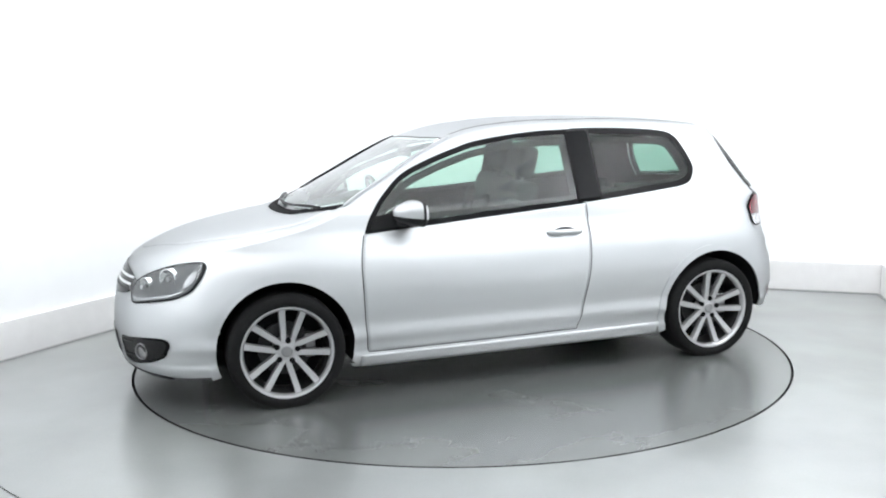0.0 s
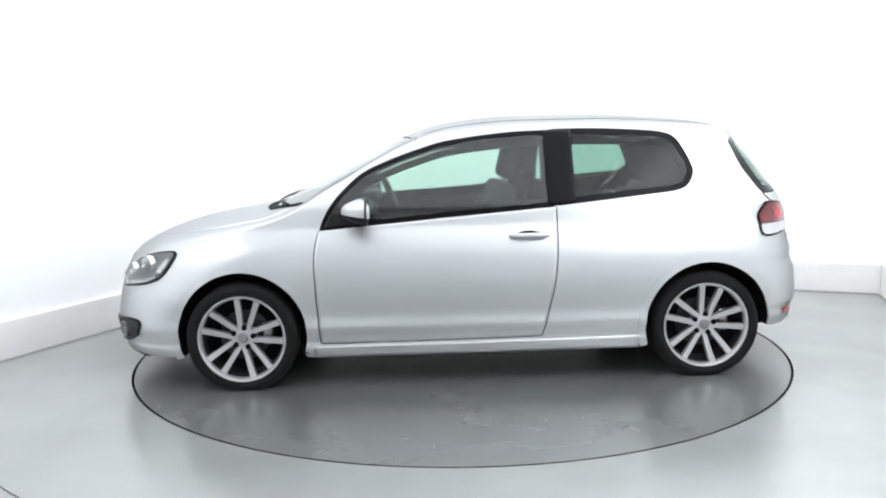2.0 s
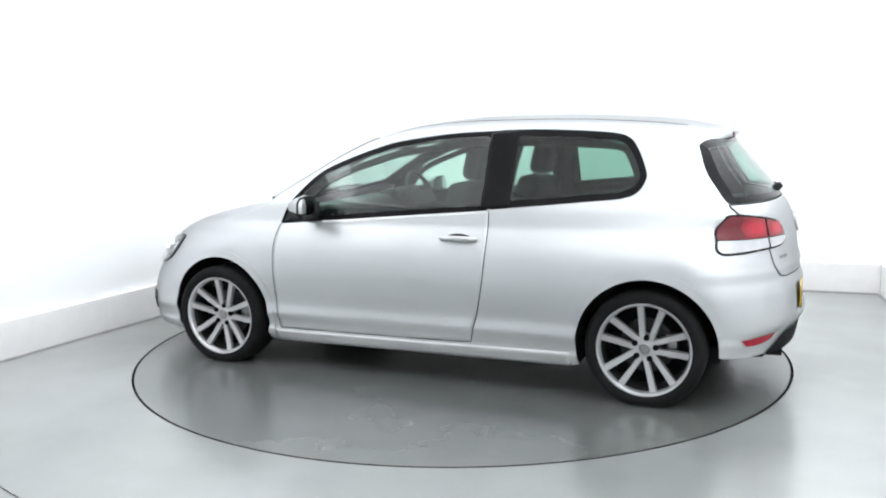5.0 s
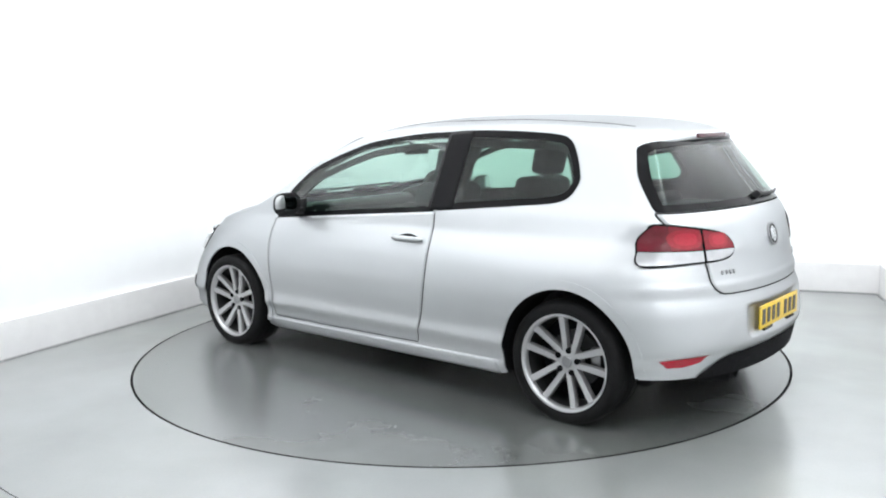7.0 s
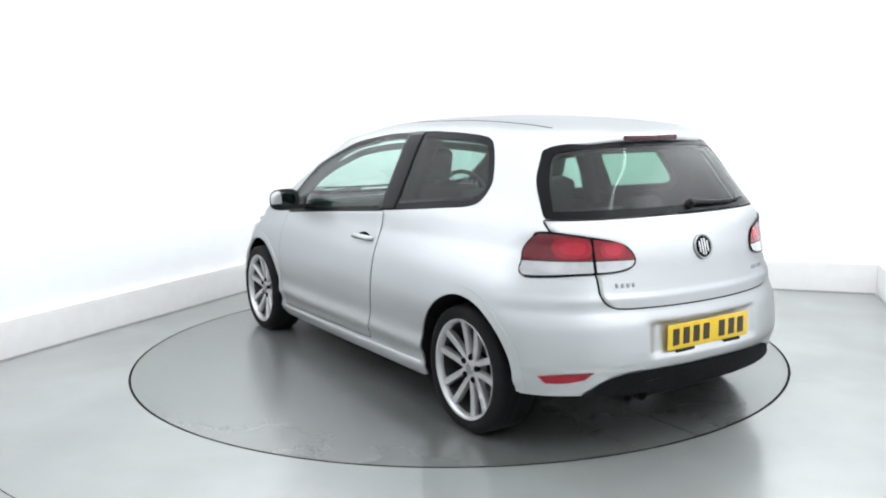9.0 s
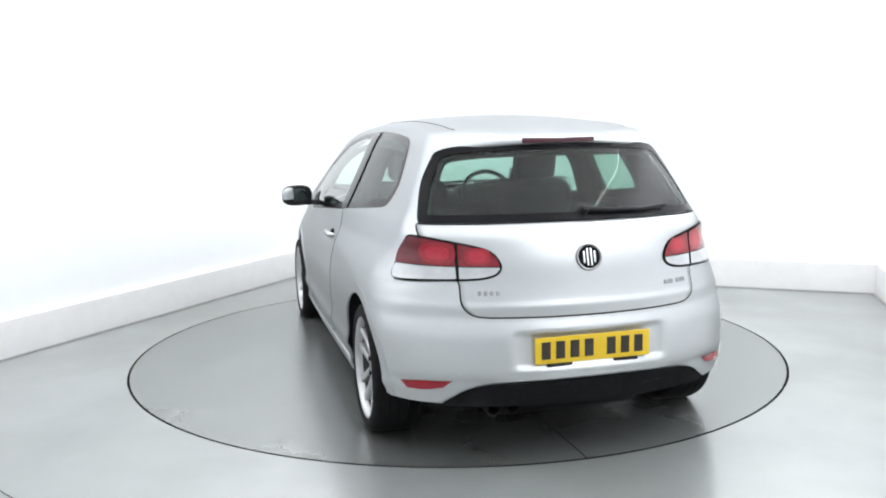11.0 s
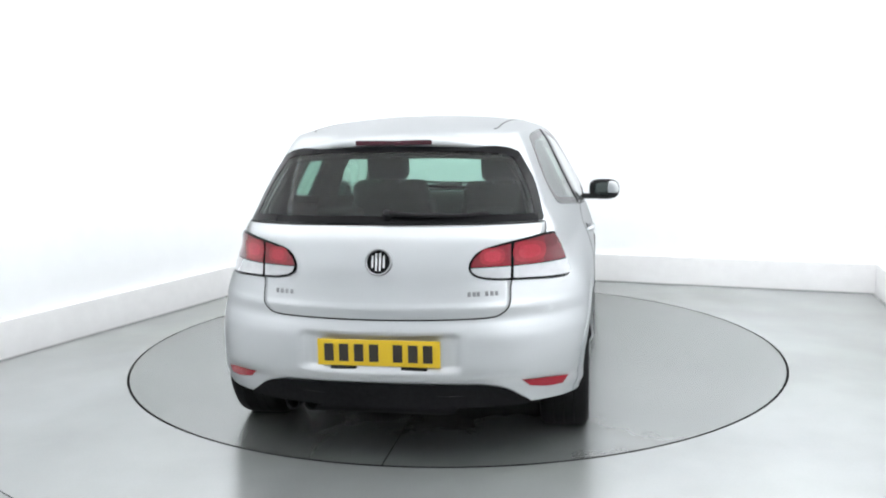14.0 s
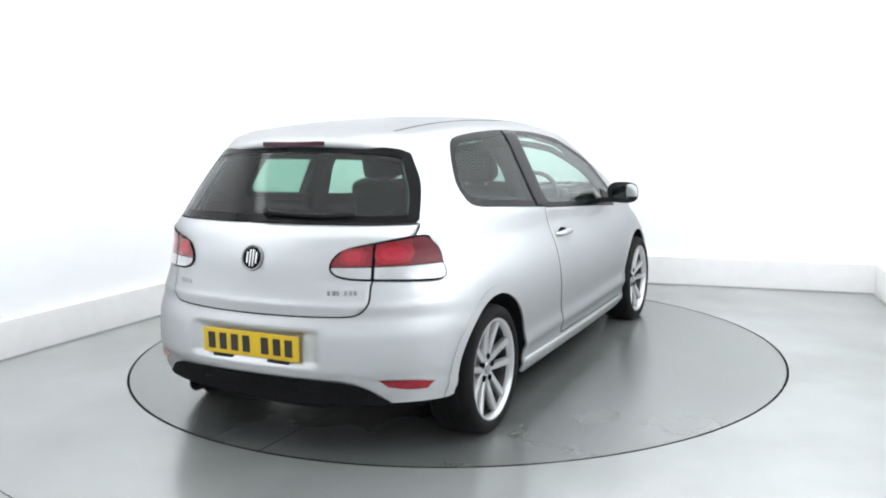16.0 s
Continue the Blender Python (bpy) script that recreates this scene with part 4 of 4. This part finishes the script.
marks = new("lettering")
marks.parent = car
for y in (0.462, 0.438, 0.414, 0.390, -0.372, -0.392, -0.408, -0.442, -0.462, -0.480):
    part("letter_bar", set_on_tail(block((0.005, 0.014, 0.019), (0.003, 0, 0), 0.001, seg=1), y, 0.738, 0.001), STEEL, marks)

plate = new("number_plate")
plate.parent = car
PX = -1.994
part("plate_panel", block((0.006, 0.520, 0.112), (PX, 0, 0.500), 0.002), YELLOW, plate, "yellow plate with dark bars")
for y in (0.181, 0.117, 0.053, -0.011, -0.112, -0.176, -0.238):
    part("plate_bar", block((0.004, 0.040, 0.074), (PX - 0.003, y + 0.03, 0.500), 0.001, seg=1), INK, plate)
for y in (0.15, -0.15):
    part("plate_clip", block((0.014, 0.11, 0.014), (PX, y, 0.437), 0.003), BLACK, plate)

# the black apron under the tail, the exhaust and the tow eye cover
pane("rear_apron", rear, smooth_loop([(0.595, 0.262), (0.595, 0.262), (0.612, 0.276), (0.590, 0.292), (0.53, 0.335), (0.46, 0.357), (0.37, 0.366), (0.0, 0.377), (-0.37, 0.366), (-0.46, 0.357), (-0.53, 0.335), (-0.590, 0.292), (-0.612, 0.276), (-0.595, 0.262), (-0.595, 0.262)]), DARK, car, 0.005, label="black plastic apron under the bumper")
for y in (0.41, 0.325):
    bm = lathe([(0.024, 0.12), (0.024, -0.10), (0.030, -0.105), (0.033, -0.10), (0.033, 0.12)], 28, "x", at=(-1.81, y, 0.245))
    part("exhaust_pipe", bm, DARK, car)
part("silencer", block((0.25, 0.7, 0.14), (-1.72, 0.05, 0.25), 0.05), DARK, car)

# roof spoiler with the high brake lamp
def spoiler():
    n = 41
    ys = np.linspace(-0.538, 0.538, n)
    rows, under = [], []
    for y in ys:
        a = abs(y) / 0.538
        xe = -1.630 + 0.152 * a ** 2.6
        ze = 1.364 - 0.055 * a ** 2.4
        xt = xe + 0.13
        zs = np.linspace(1.25, float(edge_top(xt)), 60)
        reach = zs[width(np.full(60, xt), zs) * rounding(np.full(60, xt), zs) >= abs(y)]
        side_z = float(reach[-1]) if len(reach) else 1.30
        ed, cr = float(edge_top(xt)), float(crown_top(xt))
        yt = float(width(xt, ed) * rounding(xt, ed))
        u = min(abs(y) / yt, 1.0)
        zt = ed + (cr - ed) * (0.62 * (1 - u ** 2) + 0.38 * (1 - u ** 7)) + 0.003
        zt = min(zt, side_z + 0.05 * (1 - a) + 0.002)
        rows.append([(xt, y, zt - 0.004), (xt - 0.03, y, zt - 0.004), (xe + 0.045, y, ze + 0.022), (xe + 0.010, y, ze + 0.011), (xe, y, ze + 0.003), (xe + 0.001, y, ze - 0.018 + 0.010 * a ** 3), (xe + 0.006, y, ze - 0.024 + 0.012 * a ** 3), (xe + 0.014, y, ze - 0.027 + 0.013 * a ** 3)])
        if a < 0.86:
            under.append([(xe + 0.012, y, ze - 0.022 + 0.012 * a ** 3), (xe + 0.016, y, ze - 0.029 + 0.014 * a ** 3), (xe + 0.03, y, ze - 0.033 + 0.016 * a ** 3), (xe + 0.08, y, ze - 0.034 + 0.016 * a ** 3)])
    m = len(rows[0])
    v = [p for r in rows for p in r]
    ends = [tuple(range(m)), tuple(range((n - 1) * m, n * m))[::-1]]
    ob = mesh_ob("roof_spoiler", v, grid_faces(n, m, flip=True) + ends, PAINT, car, "silver roof spoiler")
    mesh_ob("spoiler_underside", [p for r in under for p in r], grid_faces(len(under), 4, flip=True), BLACK, car)
    return ob


spoiler()
bm = block((0.022, 0.345, 0.038), (0, 0, 0), 0.007)
for v in bm.verts:
    v.co.z *= 1 - 0.45 * (abs(v.co.y) / 0.1725) ** 3
    v.co.x += 0.22 * v.co.y ** 2
bmesh.ops.transform(bm, matrix=pose(-1.625, 0, 1.353), verts=bm.verts)
part("high_brake_lamp", bm, BRAKE_RED, car, "long dark red brake lamp")
# rear wiper
wp = [(-0.02, 1.052), (-0.15, 1.045), (-0.30, 1.042), (-0.43, 1.047)]
q = np.array(wp)
pts, nn = normals(rear, q[:, 0], q[:, 1])
part("rear_wiper", tube([tuple(p) for p in pts + nn * 0.02], [0.011, 0.009, 0.007, 0.005], 8), BLACK, car)
bm = lathe([(0.0, 0.036), (0.014, 0.034), (0.02, 0.02), (0.022, 0.0)], 20, "x")
part("wiper_pivot", set_on_tail(bm, -0.02, 1.052, 0.0), BLACK, car)

# joints along the roof's edges
for sgn in (1, -1):
    strip("roof_joint", top, [(0.28, 0.845), (-0.3, 0.85), (-0.9, 0.85), (-1.42, 0.84)], 0.012, BLACK, car, 0.0015, 0.002, sgn, closed=False, n=80)


# ---- inside the car ----
def soft_block(size, at, turn=(0, 0, 0), r=0.05):
    return block(size, at, r, turn, 5)


def seat(y, back):
    """A front seat, its back at the given place along the car."""
    s = new("front_seat")
    s.parent = car
    x = back
    part("cushion", soft_block((0.50, 0.50, 0.17), (x + 0.435, y, 0.50), (0, -8, 0), 0.06), CLOTH, s)
    part("backrest", soft_block((0.15, 0.47, 0.64), (x + 0.115, y, 0.78), (0, -14, 0), 0.06), CLOTH, s)
    for d in (-0.21, 0.21):
        part("bolster", soft_block((0.16, 0.10, 0.50), (x + 0.165, y + d, 0.74), (0, -14, 0), 0.045), CLOTH, s)
    part("headrest", soft_block((0.12, 0.25, 0.19), (x, y, 1.200), (0, -14, 0), 0.05), CLOTH, s)
    for d in (-0.06, 0.06):
        part("headrest_post", tube([(x + 0.04, y + d, 1.03), (x + 0.01, y + d, 1.13)], 0.007, 8), STEEL, s)


seat(0.36, -0.235)
seat(-0.36, -0.415)
bench = new("rear_bench")
bench.parent = car
part("cushion", soft_block((0.50, 1.20, 0.18), (-0.72, 0, 0.50), (0, -6, 0), 0.06), CLOTH, bench)
part("backrest", soft_block((0.15, 1.22, 0.56), (-1.08, 0, 0.70), (0, -20, 0), 0.06), CLOTH, bench)
for y in (0.38, -0.38):
    part("headrest", soft_block((0.08, 0.24, 0.12), (-1.20, y, 0.965), (0, -14, 0), 0.038), CLOTH, bench)
part("parcel_shelf", block((0.42, 1.15, 0.03), (-1.44, 0, 0.955), 0.01), CLOTH, car)
part("dashboard", soft_block((0.45, 1.36, 0.26), (0.80, 0, 0.82), (0, 6, 0), 0.10), BLACK, car)
part("binnacle", soft_block((0.16, 0.36, 0.09), (0.64, -0.36, 0.955), (0, 10, 0), 0.04), BLACK, car)
part("centre_console", soft_block((0.60, 0.22, 0.30), (0.28, 0, 0.48), (0, 0, 0), 0.05), BLACK, car)
part("cabin_floor", block((2.6, 1.45, 0.04), (-0.1, 0, 0.33), 0.01), DARK, car)
for sgn in (1, -1):
    panel("door_card", flank, [[(-0.42, 0.40), (0.80, 0.40)], [(0.80, 0.40), (0.80, 0.86)], [(-0.42, 0.955), (0.80, 0.86)], [(-0.42, 0.40), (-0.42, 0.955)]], 20, 12, BLACK, car, -0.075, 0.085, sgn)
    part("inner_pillar", tube([(-0.47, sgn * 0.70, 0.93), (-0.50, sgn * 0.60, 1.2), (-0.52, sgn * 0.50, 1.36)], [0.055, 0.045, 0.045], 10), DARK, car)
wheel_ = new("steering_wheel")
wheel_.parent = car
bm = bmesh.new()
rows = []
for k in range(40):
    a = 2 * math.pi * k / 40
    rows.append([bm.verts.new(((0.185 + 0.015 * math.cos(b)) * math.cos(a), (0.185 + 0.015 * math.cos(b)) * math.sin(a), 0.015 * math.sin(b))) for b in (2 * math.pi * j / 10 for j in range(10))])
for k in range(40):
    for j in range(10):
        bm.faces.new((rows[k][j], rows[(k + 1) % 40][j], rows[(k + 1) % 40][(j + 1) % 10], rows[k][(j + 1) % 10]))
bmesh.ops.recalc_face_normals(bm, faces=bm.faces)
tilt = pose(0.47, -0.36, 0.93, 0, -66, 0)
bmesh.ops.transform(bm, matrix=tilt, verts=bm.verts)
part("wheel_rim", bm, BLACK, wheel_)
bm = block((0.10, 0.34, 0.03), (0, 0, 0), 0.012)
bmesh.ops.transform(bm, matrix=tilt, verts=bm.verts)
part("wheel_spoke", bm, BLACK, wheel_)
part("interior_mirror", soft_block((0.03, 0.22, 0.065), (0.40, 0, 1.27), (0, 10, 0), 0.014), BLACK, car)
part("mirror_stalk", tube([(0.41, 0, 1.28), (0.45, 0, 1.32)], 0.012, 8), BLACK, car)


# ---- what moves ----
def motions():
    ox, oy = -0.053, -0.008
    rows, disc_rows = [], []
    for t, a in ((0, 199.40), (1, 191.36), (2, 183.14), (3, 174.77), (4, 166.27), (5, 157.69), (6, 149.04), (7, 140.38), (8, 131.73), (9, 123.10),
                 (10, 114.53), (11, 106.02), (12, 97.56), (13, 89.16), (14, 80.77), (15, 72.35), (16, 63.86)):
        c, s = math.cos(radians(a)), math.sin(radians(a))
        rows.append((t, pose(c * ox - s * oy, s * ox + c * oy, 0.0, 0, 0, a)))
        disc_rows.append((t, pose(0, 0, 0, 0, 0, a)))
    walk(car, rows)
    walk(turntable, disc_rows)


motions()
